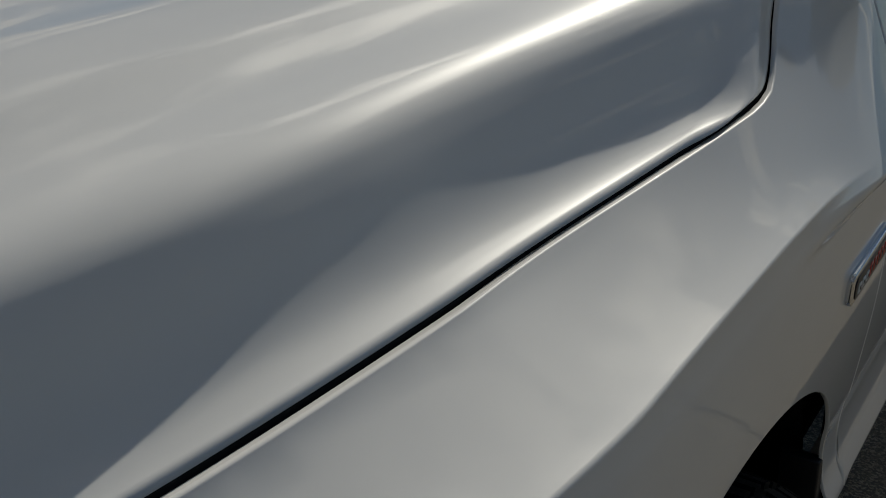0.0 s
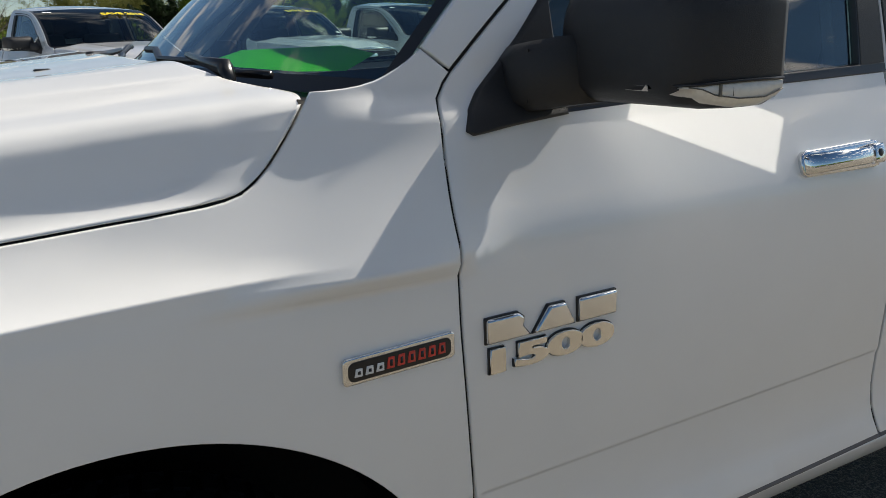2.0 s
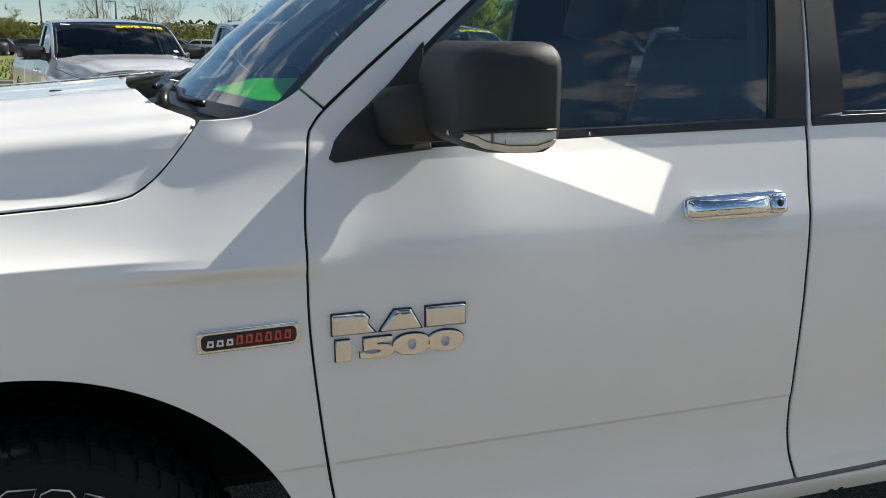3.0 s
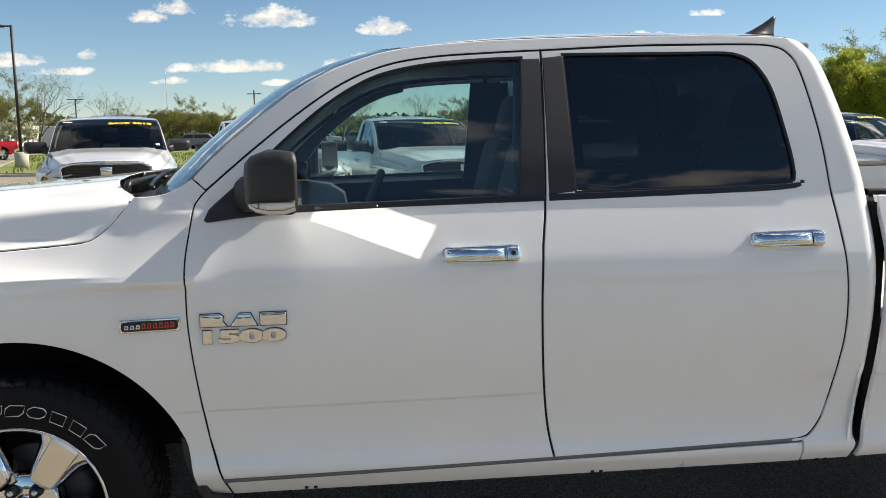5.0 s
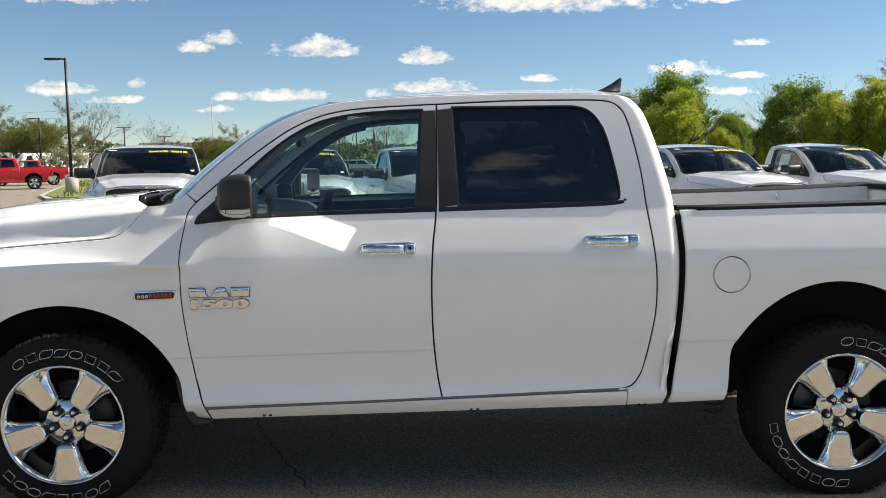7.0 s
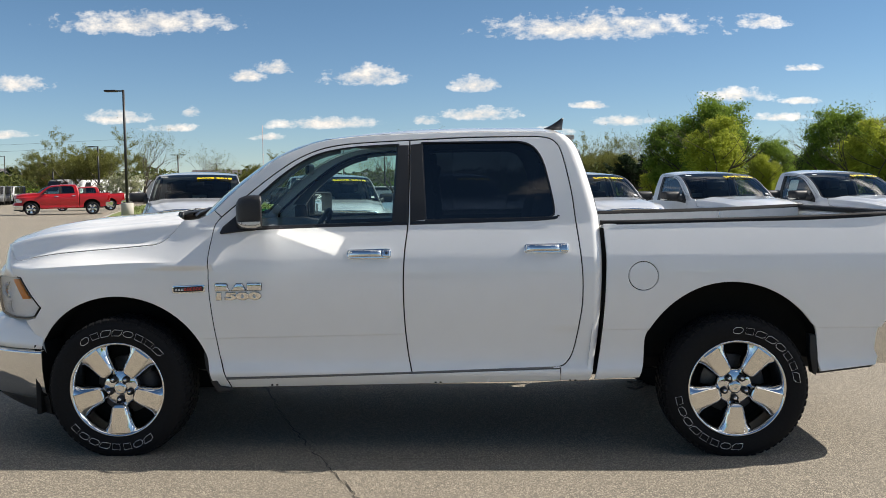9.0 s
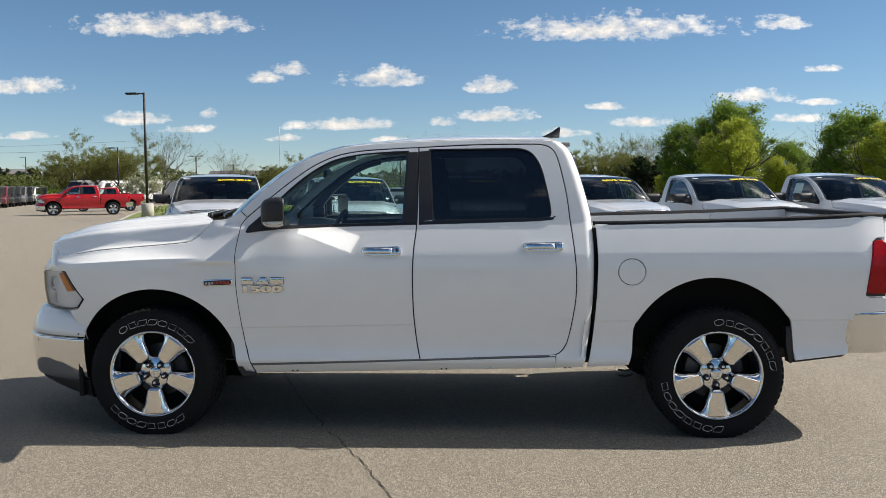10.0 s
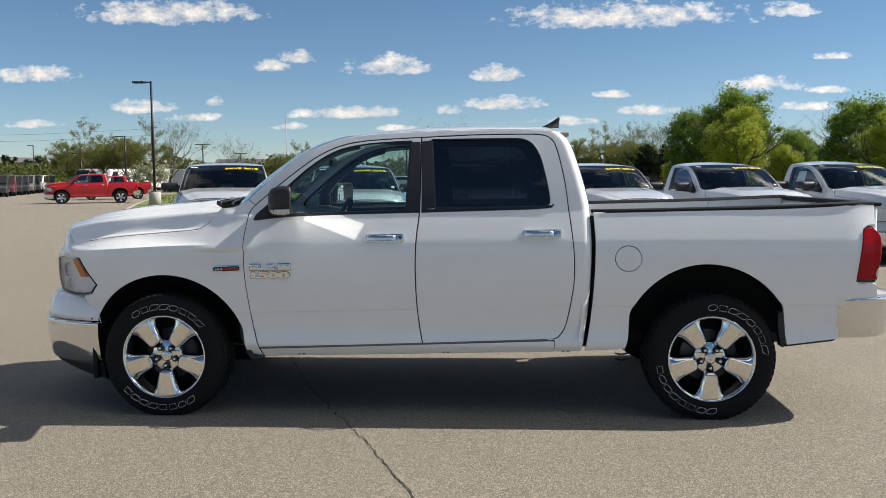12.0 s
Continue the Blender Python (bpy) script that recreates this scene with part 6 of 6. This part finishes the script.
def make_tree(name, label, seed, height, spread, trunk_h, leaf, leaf_n, leaf_size, bark="bark", twigs=3, m=None, group="", loose=0.03, crown=None):
    """Tapered trunk, limbs and twigs grown by rule, and a crown of single leaves round the twig ends;
    crown: half width, foot and head of a full crown, as shares of the height, which then grows in clumps."""
    rnd = random.Random(seed)
    root = thing(name, label, "tree", group, m=m)
    tv, tf, tips = [], [], []

    def limb(p, d, length, r, level):
        pts, rad = [p], [r]
        n = 4
        for k in range(n):
            d = (d + Vector((rnd.uniform(-.28, .28), rnd.uniform(-.28, .28), rnd.uniform(-.05, .22))) * (0.5 if level == 0 else 1)).normalized()
            p = p + d * length / n
            pts.append(p)
            rad.append(r * (1 - 0.55 * (k + 1) / n))
        base = len(tv)
        sides = 6 if level < 2 else 4
        for q, rr in zip(pts, rad):
            u = d.cross(Vector((0.3, 1, 0.1))).normalized()
            w = d.cross(u)
            for k in range(sides):
                a = math.tau * k / sides
                tv.append(q + rr * (math.cos(a) * u + math.sin(a) * w))
        for i in range(n):
            for k in range(sides):
                a, b = base + i * sides + k, base + i * sides + (k + 1) % sides
                tf.append((a, b, b + sides, a + sides))
        if level < twigs:
            kids = rnd.randint(3, 4) if level else rnd.randint(5, 7)
            for k in range(kids):
                i = rnd.randint(2, n) if level else rnd.randint(1, n)
                a = rnd.uniform(0, math.tau)
                out = Vector((math.cos(a), math.sin(a), 0))
                dd = (d * rnd.uniform(0.4, 0.9) + out * rnd.uniform(0.55, 1.1) * spread).normalized()
                limb(pts[i], dd, length * rnd.uniform(0.55, 0.8) if level else height * rnd.uniform(0.33, 0.48), rad[i] * rnd.uniform(0.5, 0.72), level + 1)
        else:
            tips.extend(pts[1:])

    limb(Vector((0, 0, 0)), Vector((0, 0, 1)), height * trunk_h * 1.6, height * 0.022, 0)
    top = max(t.z for t in tips)
    k = height / top
    part("trunk", ([v * k for v in tv], [], tf), bark, root)
    if leaf_n:
        lv, lf = [], []
        clumps = []
        if crown:
            wide, foot, head = crown
            mid, half = (foot + head) / 2, (head - foot) / 2
            while len(clumps) < 190:
                d = Vector((rnd.gauss(0, 1), rnd.gauss(0, 1), rnd.gauss(0, 1))).normalized()
                reach = rnd.uniform(0.35, 1.0) ** 0.5 * (0.86 + 0.42 * noise.noise(d * 1.9 + Vector((seed, 0, 0))))
                taper = 1.0 - 0.25 * max(0.0, d.z)
                clumps.append((Vector((d.x * wide * taper * reach, d.y * wide * taper * reach, mid + d.z * half * reach)) * height, rnd.uniform(0.020, 0.048) * height))
        for _ in range(leaf_n):
            if crown:
                p, r = rnd.choice(clumps)
                c = p + Vector((rnd.gauss(0, r), rnd.gauss(0, r), rnd.gauss(0, r * 0.7)))
            else:
                c = rnd.choice(tips) * k + Vector((rnd.gauss(0, loose), rnd.gauss(0, loose), rnd.gauss(0, loose * 0.8))) * height
            s = leaf_size * rnd.uniform(0.6, 1.4)
            a = Vector((rnd.gauss(0, 1), rnd.gauss(0, 1), rnd.gauss(0, 1))).normalized()
            b = a.cross(Vector((rnd.gauss(0, 1), rnd.gauss(0, 1), rnd.gauss(0, 1)))).normalized()
            i = len(lv)
            lv += [c - a * s, c + b * s * 0.45, c + a * s, c - b * s * 0.45]
            lf.append((i, i + 1, i + 2, i + 3))
        part("crown", (lv, [], lf), leaf, root, smooth=False)
    return root


EYE_X, EYE_Y = 2.1, -6.45


def bearing(u, dist, scale=1.0, turn=0.0):
    """A pose on the ground at a bearing (across per metre ahead) from where the camera stops."""
    return Matrix.Translation((EYE_X + u * dist, EYE_Y + dist, 0)) @ Matrix.Rotation(turn, 4, "Z") @ Matrix.Diagonal((scale, scale, scale, 1))


def place(proto, spots):
    for u, dist, s, turn in spots:
        copy_thing(proto, bearing(u, dist, s, turn))


oak = make_tree("tree", "bare-branched tree with thin olive spring buds", 4, 7.8, 1.0, 0.16, "leaf_olive", 30000, 0.055, "bark_pale", twigs=4, loose=0.016, m=bearing(-0.46, 88), group="budding trees")
place(oak, [(-0.425, 86, 0.98, 2.0), (-0.495, 92, 0.74, 4.0), (-0.475, 95, 0.9, 1.0), (-0.44, 96, 0.85, 5.0), (0.158, 110, 1.02, 1.0), (0.122, 100, 0.98, 3.0), (0.09, 120, 0.8, 5.0), (0.178, 104, 0.9, 4.2), (0.50, 70, 1.15, 2.4), (0.56, 62, 1.1, 0.7), (0.62, 66, 1.2, 4.4), (-0.240, 92, 0.70, 2.0), (-0.205, 94, 0.66, 0.5), (-0.222, 100, 0.72, 3.5), (-0.18, 98, 0.6, 1.2)])
bare = make_tree("tree", "tall nearly bare tree with forked grey limbs", 9, 8.4, 0.62, 0.2, "leaf_olive", 1500, 0.055, "bark_pale", twigs=4, loose=0.010, m=bearing(-0.378, 84), group="bare trees")
place(bare, [(-0.312, 90, 0.78, 1.2), (-0.285, 96, 0.62, 3.2), (0.196, 105, 1.08, 2.2), (0.172, 108, 1.05, 0.4), (0.140, 106, 1.0, 5.2), (-0.085, 80, 0.82, 4.0), (-0.05, 84, 0.92, 2.0), (-0.115, 90, 0.6, 1.0), (-0.02, 88, 0.7, 3.0), (0.03, 92, 0.75, 1.0), (0.475, 80, 1.05, 3.0), (0.425, 63, 0.92, 2.0)])
maple = make_tree("tree", "large round tree in fresh dark green leaf", 21, 9.0, 0.8, 0.10, "leaf_green", 32000, 0.102, "bark", m=bearing(0.284, 70), group="leafy trees", crown=(0.37, 0.13, 0.97))
place(maple, [(0.236, 74, 0.84, 2.0), (0.352, 72, 0.62, 4.1), (0.423, 60, 0.80, 1.1), (0.385, 86, 0.50, 0.4), (0.56, 56, 0.66, 0.9)])
willow = make_tree("tree", "broad tree in yellow-green spring leaf", 33, 6.6, 0.85, 0.10, "leaf_bright", 22000, 0.085, "bark", m=bearing(0.286, 62), group="yellow-green trees", crown=(0.36, 0.12, 0.96))
place(willow, [(0.340, 66, 0.60, 3.0), (0.462, 54, 0.86, 4.6), (0.216, 78, 0.50, 5.5), (0.395, 64, 0.34, 1.0), (0.52, 54, 1.0, 1.7), (0.58, 52, 0.9, 0.2)])
fir = make_tree("tree", "dark green clipped evergreen tree", 41, 4.4, 0.45, 0.08, "leaf_dark", 5200, 0.14, "bark", m=bearing(0.195, 88), group="evergreens")
place(fir, [(0.208, 90, 1.0, 1.0), (0.182, 92, 0.85, 2.0), (0.385, 80, 0.9, 0.4), (-0.53, 150, 1.2, 1.0), (-0.51, 160, 1.3, 2.0), (-0.56, 155, 1.1, 3.0), (-0.545, 145, 1.0, 0.5), (-0.585, 150, 1.25, 2.5), (-0.61, 148, 1.1, 4.5), (-0.50, 140, 0.9, 5.0), (-0.575, 140, 0.8, 1.5)])
blossom = make_tree("tree", "small tree in pale blossom", 51, 3.4, 0.7, 0.1, "leaf_pale", 2600, 0.11, "bark", m=bearing(-0.405, 80))

# brush along the far edge
rnd = random.Random(77)
for name, mat, label, count, lo, hi, size in (("far_brush", "leaf_brush", "olive spring brush along the edge of the land", 34000, 1.8, 4.6, 0.20), ("far_hedge", "leaf_green", "green hedge and scrub beyond the road", 16000, 0.8, 2.6, 0.22), ("far_woods", "leaf_dark", "dark distant woods on the skyline", 14000, 2.5, 6.5, 0.5)):
    lv, lf = [], []
    far = name == "far_woods"
    for _ in range(count):
        u = rnd.uniform(-0.66, 0.72)
        d = rnd.uniform(98, 116) if not far else rnd.uniform(190, 230)
        x, y = EYE_X + u * d, EYE_Y + d
        top = lo + (hi - lo) * (0.5 + 0.5 * noise.noise(Vector((x * 0.09, y * 0.05, 3 if far else 1))) + 0.25 * noise.noise(Vector((x * 0.4, y * 0.1, 9))))
        z = abs(rnd.random()) ** 0.7 * max(top, 0.4)
        s = size * rnd.uniform(0.6, 1.5)
        a = Vector((rnd.gauss(0, 1), rnd.gauss(0, 1), rnd.gauss(0, 1))).normalized()
        b = a.cross(Vector((rnd.gauss(0, 1), rnd.gauss(0, 1), rnd.gauss(0, 1)))).normalized()
        c = Vector((x, y, z))
        i = len(lv)
        lv += [c - a * s, c + b * s * 0.6, c + a * s, c - b * s * 0.6]
        lf.append((i, i + 1, i + 2, i + 3))
    tagged(part(name, (lv, [], lf), mat, smooth=False), label, "brush", kind="stuff")


# wood and parked cars on the near side of the lot, mirrored in paint and glass
lv, lf = [], []
for _ in range(16000):
    x = rnd.uniform(-70, 75)
    y = rnd.uniform(-74, -62)
    top = 4.2 + 2.6 * noise.noise(Vector((x * 0.11, 0, 5))) + 1.5 * noise.noise(Vector((x * 0.5, 0, 8)))
    c = Vector((x, y, rnd.random() ** 0.7 * max(top, 0.5)))
    s = rnd.uniform(0.3, 0.75)
    a = Vector((rnd.gauss(0, 1), rnd.gauss(0, 1), rnd.gauss(0, 1))).normalized()
    b = a.cross(Vector((rnd.gauss(0, 1), rnd.gauss(0, 1), rnd.gauss(0, 1)))).normalized()
    i = len(lv)
    lv += [c - a * s, c + b * s * 0.6, c + a * s, c - b * s * 0.6]
    lf.append((i, i + 1, i + 2, i + 3))
tagged(part("near_woods", (lv, [], lf), "leaf_green", smooth=False), "green wood along the near side of the lot", "brush", kind="stuff")


# ---- parked trucks behind ----
def parked(x, y, head):
    """Pose that puts the windscreen header over (x, y), nose turned to the heading in degrees."""
    r = Matrix.Rotation(radians(head), 4, "Z") @ Matrix.Diagonal((1, 1, 0.965, 1))
    return Matrix.Translation(Vector((x, y, 0)) - r @ Vector((1.05, 0, 0))) @ r


ROW = [(-3.10, 10.4), (-0.52, 10.4), (1.84, 10.4), (4.38, 10.4), (6.80, 10.4), (9.13, 10.4), (11.45, 10.6)]
first = truck("parked_pickup", "silver two-door pickup with yellow windscreen lettering parked in a row", "row of silver pickups", "silver", regular=True, plain=True, m=parked(*ROW[0], 105))
windscreen_lettering(first)
row_trucks = [first] + [copy_thing(first, parked(x, y, 105)) for x, y in ROW[1:]]
sticker = skin("price_sheet", ring([(1.25, 1.42), (1.50, 1.42)], [(1.50, 1.42), (1.50, 1.74)], [(1.50, 1.74), (1.25, 1.74)], [(1.25, 1.74), (1.25, 1.42)]), lambda x, z: body(x, z) - 0.016, "paper", row_trucks[5], 1, gap=0, depth=0.002)
red_truck = truck("red_pickup", "bright red crew-cab pickup standing across the lot", "", "red", plain=True, m=Matrix.Translation((-24.0, 44.6, 0)) @ Matrix.Rotation(radians(24), 4, "Z") @ Matrix.Diagonal((0.93, 0.93, 0.93, 1)))
red_two = copy_thing(red_truck, Matrix.Translation((-26.2, 53.0, 0)) @ Matrix.Rotation(radians(26), 4, "Z") @ Matrix.Diagonal((0.93, 0.93, 0.93, 1)))


# ---- lamp posts, masts ----
M["pole"] = material("black_pole_paint", (0.012, 0.012, 0.013), 0.5, noise_scale=30, noise_amount=0.3)


def lamp_post(x, y, height, heads, base=True, r=0.075, turn=0.0, m=None):
    root = thing("lamp_post", "black square-armed parking lot lamp post" + (" on a concrete footing" if base else " far across the lots"), "lamp post", "lamp posts", m=Matrix.Translation((x, y, 0)) @ Matrix.Rotation(turn, 4, "Z"))
    z0 = 0.0
    if base:
        rows, _ = lathe([(0.0, 0.0), (0.0, 0.30), (0.80, 0.30), (0.83, 0.27), (0.83, 0.0)], 24)
        loft("footing", [[(p[0], -p[2], p[1]) for p in q] for q in rows], "kerb", root, close_v=True, label="round concrete footing")
        part("base_plate", box_bm((0.30, 0.30, 0.05), (0, 0, 0.85), 0.01), "pole", root)
        z0 = 0.83
    part("post", tube_bm([(0, 0, z0), (0, 0, height)], [r, r * 0.8], 8), "pole", root)
    for s in heads:
        part("arm", tube_bm([(0, 0, height - 0.06), (s * 0.35, 0, height - 0.04)], 0.04, 6), "pole", root)
        part("lamp_head", box_bm((0.62, 0.32, 0.10), (s * 0.62, 0, height - 0.05), 0.04), "pole", root)
    return root


lamp_post(-15.0, 36.6, 6.45, (-1,))
for u, d, h, heads in ((-0.432, 82, 5.6, (-1,)), (-0.487, 90, 4.2, (-1, 1)), (-0.338, 110, 5.8, (-1, 1)), (-0.293, 125, 5.0, (-1, 1)), (-0.095, 95, 5.8, (-1,)), (-0.075, 110, 5.6, (-1,)), (-0.055, 120, 5.4, (-1,)), (-0.04, 130, 5.4, (-1,)), (-0.545, 140, 7.0, (-1,))):
    lamp_post(EYE_X + u * d, EYE_Y + d, h, heads, base=False, r=0.10)
mast = thing("radio_mast", "thin red and white lattice radio mast far off", "mast", m=Matrix.Translation((EYE_X - 0.238 * 300, EYE_Y + 300, 0)))
M["mast"] = material("mast_paint", (0.55, 0.42, 0.40), 0.6, noise_scale=0.6, noise_amount=0.4)
part("mast_column", tube_bm([(0, 0, 0), (0, 0, 23)], 0.10, 6), "mast", mast)
for k in range(8):
    part("mast_ring", tube_bm([(0.3 * math.cos(a), 0.3 * math.sin(a), 2.5 + 2.6 * k) for a in [math.tau * i / 6 for i in range(6)]], 0.06, 4, closed=True), "mast", mast)
line = thing("power_line", "overhead power cables strung between wooden poles", "power line")
for x, y in ((-190, 120), (-120, 122), (-50, 124)):
    part("line_pole", tube_bm([(x, y, 0), (x, y, 9.4)], 0.13, 6), "bark", line)
for z, r in ((8.0, 0.014), (9.0, 0.014)):
    part("wire", tube_bm([(-190, 120, z), (-172, 120.5, z - 0.7), (-155, 121, z - 0.9), (-138, 121.5, z - 0.7), (-120, 122, z), (-102, 122.5, z - 0.7), (-85, 123, z - 0.9), (-68, 123.5, z - 0.7), (-50, 124, z)], r, 4), "pole", line)
ut = thing("utility_pole", "weathered wooden utility pole with a crossarm", "utility pole", m=Matrix.Translation((EYE_X - 0.143 * 150, EYE_Y + 150, 0)))
part("pole_shaft", tube_bm([(0, 0, 0), (0, 0, 8.5)], 0.13, 6), "bark", ut)
part("crossarm", box_bm((2.4, 0.12, 0.14), (0, 0, 7.9)), "bark", ut, smooth=False)


# ---- far vehicles and buildings ----
def wagon(name, label, group, paint, length, height, m, van=False):
    """Plain parked vehicle for the distance: body, glasshouse, wheels."""
    root = thing(name, label, "van" if van else "car", group, m=m)
    L, H = length / 2, height
    if van:
        prof = [(-L, 0.35), (-L, 0.95), (-L + 0.35, 1.15), (-L + 1.0, H - 0.15), (-L + 1.4, H), (L - 0.05, H), (L, H - 0.1), (L, 0.35)]
        wins = [[(-L + 0.62, 1.22), (-L + 1.02, H - 0.3), (-L + 1.7, H - 0.3), (-L + 1.7, 1.22)]]
    else:
        prof = [(-L, 0.35), (-L - 0.02, 0.75), (-L + 0.15, 0.95), (-L + 1.15, 1.05), (-L + 1.75, H - 0.05), (-L + 2.1, H), (L - 0.5, H - 0.02), (L - 0.08, 1.05), (L, 0.9), (L, 0.35)]
        wins = [[(-L + 1.4, 1.07), (-L + 1.85, H - 0.1), (-L + 2.5, H - 0.1), (-L + 2.5, 1.07)], [(-L + 2.6, 1.07), (-L + 2.6, H - 0.1), (L - 0.6, H - 0.12), (L - 0.3, 1.07)]]
    part("body", prism_bm(prof, -0.92, 0.92, 0.06), paint, root)
    for w in wins:
        for s in (-1, 1):
            part("side_window", prism_bm(w, s * 0.915, s * 0.927), "gloss_black", root, smooth=False)
    a, b = (prof[2], prof[3]) if van else (prof[3], prof[4])
    part("windscreen", prism_bm([(a[0] + 0.06, a[1] + 0.06), (b[0] - 0.02, b[1] - 0.03), (b[0] - 0.10, b[1]), (a[0] - 0.04, a[1] + 0.09)] if not van else [(-L + 0.42, 1.25), (-L + 0.95, H - 0.2), (-L + 0.90, H - 0.17), (-L + 0.37, 1.28)], -0.80, 0.80), "gloss_black", root, smooth=False)
    for cx in (-L + 0.9, L - 0.9):
        for s in (-1, 1):
            rows, _ = lathe([(-0.01, 0.0), (-0.01, 0.2), (0.0, 0.21), (0.0, 0.33), (0.03, 0.36), (0.2, 0.36)], 18)
            loft("wheel", [[(p[0] + cx, s * (0.93 - p[1]), p[2] + 0.36) for p in q] for q in rows], "rubber", root, close_v=True)
    return root


for name_, rgb in (("van_white", (0.72, 0.72, 0.71)), ("car_maroon", (0.12, 0.015, 0.02)), ("car_grey", (0.16, 0.165, 0.17)), ("car_blue", (0.02, 0.03, 0.07))):
    M[name_] = material(name_, rgb, 0.4, coat=1.0, noise_scale=5, noise_amount=0.08)
rnd = random.Random(5)
for k in range(6):
    d = 90 + 1.5 * k
    wagon("white_van", "white cargo van parked in a far row", "far white vans", "van_white", 5.6, 2.5, bearing(-0.468 + 0.0135 * k, d, 1.0, radians(70)), van=True)
for k in range(9):
    wagon("parked_car", "parked sport utility vehicle in a far row", "far parked cars", ("dark_paint", "car_maroon", "dark_paint", "dark_paint", "car_grey", "dark_paint", "van_white", "dark_paint", "car_blue")[k], 4.8, 1.85, Matrix.Translation((-39.5 - 1.05 * k, 64.0 + 2.95 * k, 0)) @ Matrix.Rotation(radians(112 + rnd.uniform(-4, 4)), 4, "Z"))
for u, d, p in ((-0.352, 96, "van_white"), (-0.335, 98, "dark_paint"), (-0.215, 88, "car_grey"), (-0.20, 88.5, "dark_paint"), (-0.165, 90, "dark_paint"), (-0.14, 90, "car_grey"), (-0.11, 90, "van_white"), (-0.09, 91, "car_grey"), (-0.07, 90, "van_white"), (-0.045, 91, "dark_paint"), (-0.02, 90, "car_grey"), (0.0, 90, "van_white")):
    wagon("parked_car", "small parked car beyond the grass", "cars beyond the lawn", p, 4.5, 1.5, bearing(u, d, 1.0, radians(rnd.choice((0, 12, 170)))))
wagon("white_van", "white cargo van parked in a far row", "far white vans", "van_white", 5.6, 2.4, bearing(-0.342, 92, 1.0, radians(185)), van=True)

for k in range(11):
    wagon("parked_car", "parked car in the row along the near wood", "cars along the near wood", ("van_white", "car_grey", "dark_paint", "van_white", "car_maroon", "car_blue")[k % 6], 4.8, 1.7, Matrix.Translation((-22 + 4.6 * k, -40 + 0.3 * (k % 3), 0)) @ Matrix.Rotation(radians(rnd.choice((0, 180)) + rnd.uniform(-4, 4)), 4, "Z"))

M["siding"] = material("grey_siding", (0.16, 0.155, 0.15), 0.8, noise_scale=4, noise_amount=0.2)
M["shingle"] = material("grey_shingle", (0.13, 0.12, 0.125), 0.9, noise_scale=8, noise_amount=0.4)
M["brick"] = material("dark_brick", (0.16, 0.07, 0.055), 0.9, noise_scale=6, noise_amount=0.3)


def house(u, d, w, depth, eave, ridge, wall, turn):
    root = thing("house", "distant house with a grey shingle roof and dark windows", "house", "far houses", m=bearing(u, d, 1.0, turn))
    part("wall", box_bm((w, depth, eave), (0, 0, eave / 2)), wall, root, smooth=False)
    bm = bmesh.new()
    v = [bm.verts.new(p) for p in ((-w / 2 - 0.4, -depth / 2 - 0.4, eave), (w / 2 + 0.4, -depth / 2 - 0.4, eave), (w / 2 + 0.4, depth / 2 + 0.4, eave), (-w / 2 - 0.4, depth / 2 + 0.4, eave), (-w / 2, 0, ridge), (w / 2, 0, ridge))]
    for f in ((0, 1, 5, 4), (2, 3, 4, 5), (1, 2, 5), (3, 0, 4), (3, 2, 1, 0)):
        bm.faces.new([v[i] for i in f])
    part("roof", bm, "shingle", root, smooth=False)
    for k in range(3):
        wn = part("window", box_bm((1.3, 0.12, 1.4), (-w / 3 + k * w / 3, -depth / 2 - 0.02, eave * 0.6)), "gloss_black", root, smooth=False)
        part("frame", box_bm((1.5, 0.08, 0.12), (-w / 3 + k * w / 3, -depth / 2 - 0.06, eave * 0.6 + 0.74)), "kerb", wn, smooth=False)
    return root


house(-0.565, 190, 12, 8, 3.0, 6.2, "siding", 1.0)
house(-0.60, 200, 16, 9, 3.4, 5.6, "brick", 0.3)
house(-0.535, 210, 12, 9, 2.8, 5.6, "siding", 0.9)
house(-0.262, 190, 22, 10, 3.0, 5.4, "brick", 0.1)
house(-0.055, 170, 24, 10, 2.8, 4.2, "siding", 0.0)
house(0.205, 96, 4, 3, 2.0, 2.6, "kerb", 0.0)
sign = thing("pylon_sign", "tall blue and red pylon sign over the far cars", "sign", m=bearing(-0.503, 115, 1.0, 0.1))
part("sign_post", box_bm((0.3, 0.3, 5.0), (0, 0, 2.5)), "pole", sign, smooth=False)
M["sign_blue"] = material("sign_blue", (0.03, 0.04, 0.10), 0.4)
part("upper_panel", box_bm((1.5, 0.3, 1.7), (0, 0, 4.2), 0.03), "sign_blue", sign)
part("lower_panel", box_bm((1.5, 0.32, 1.4), (0, 0, 2.6), 0.03), "red", sign)
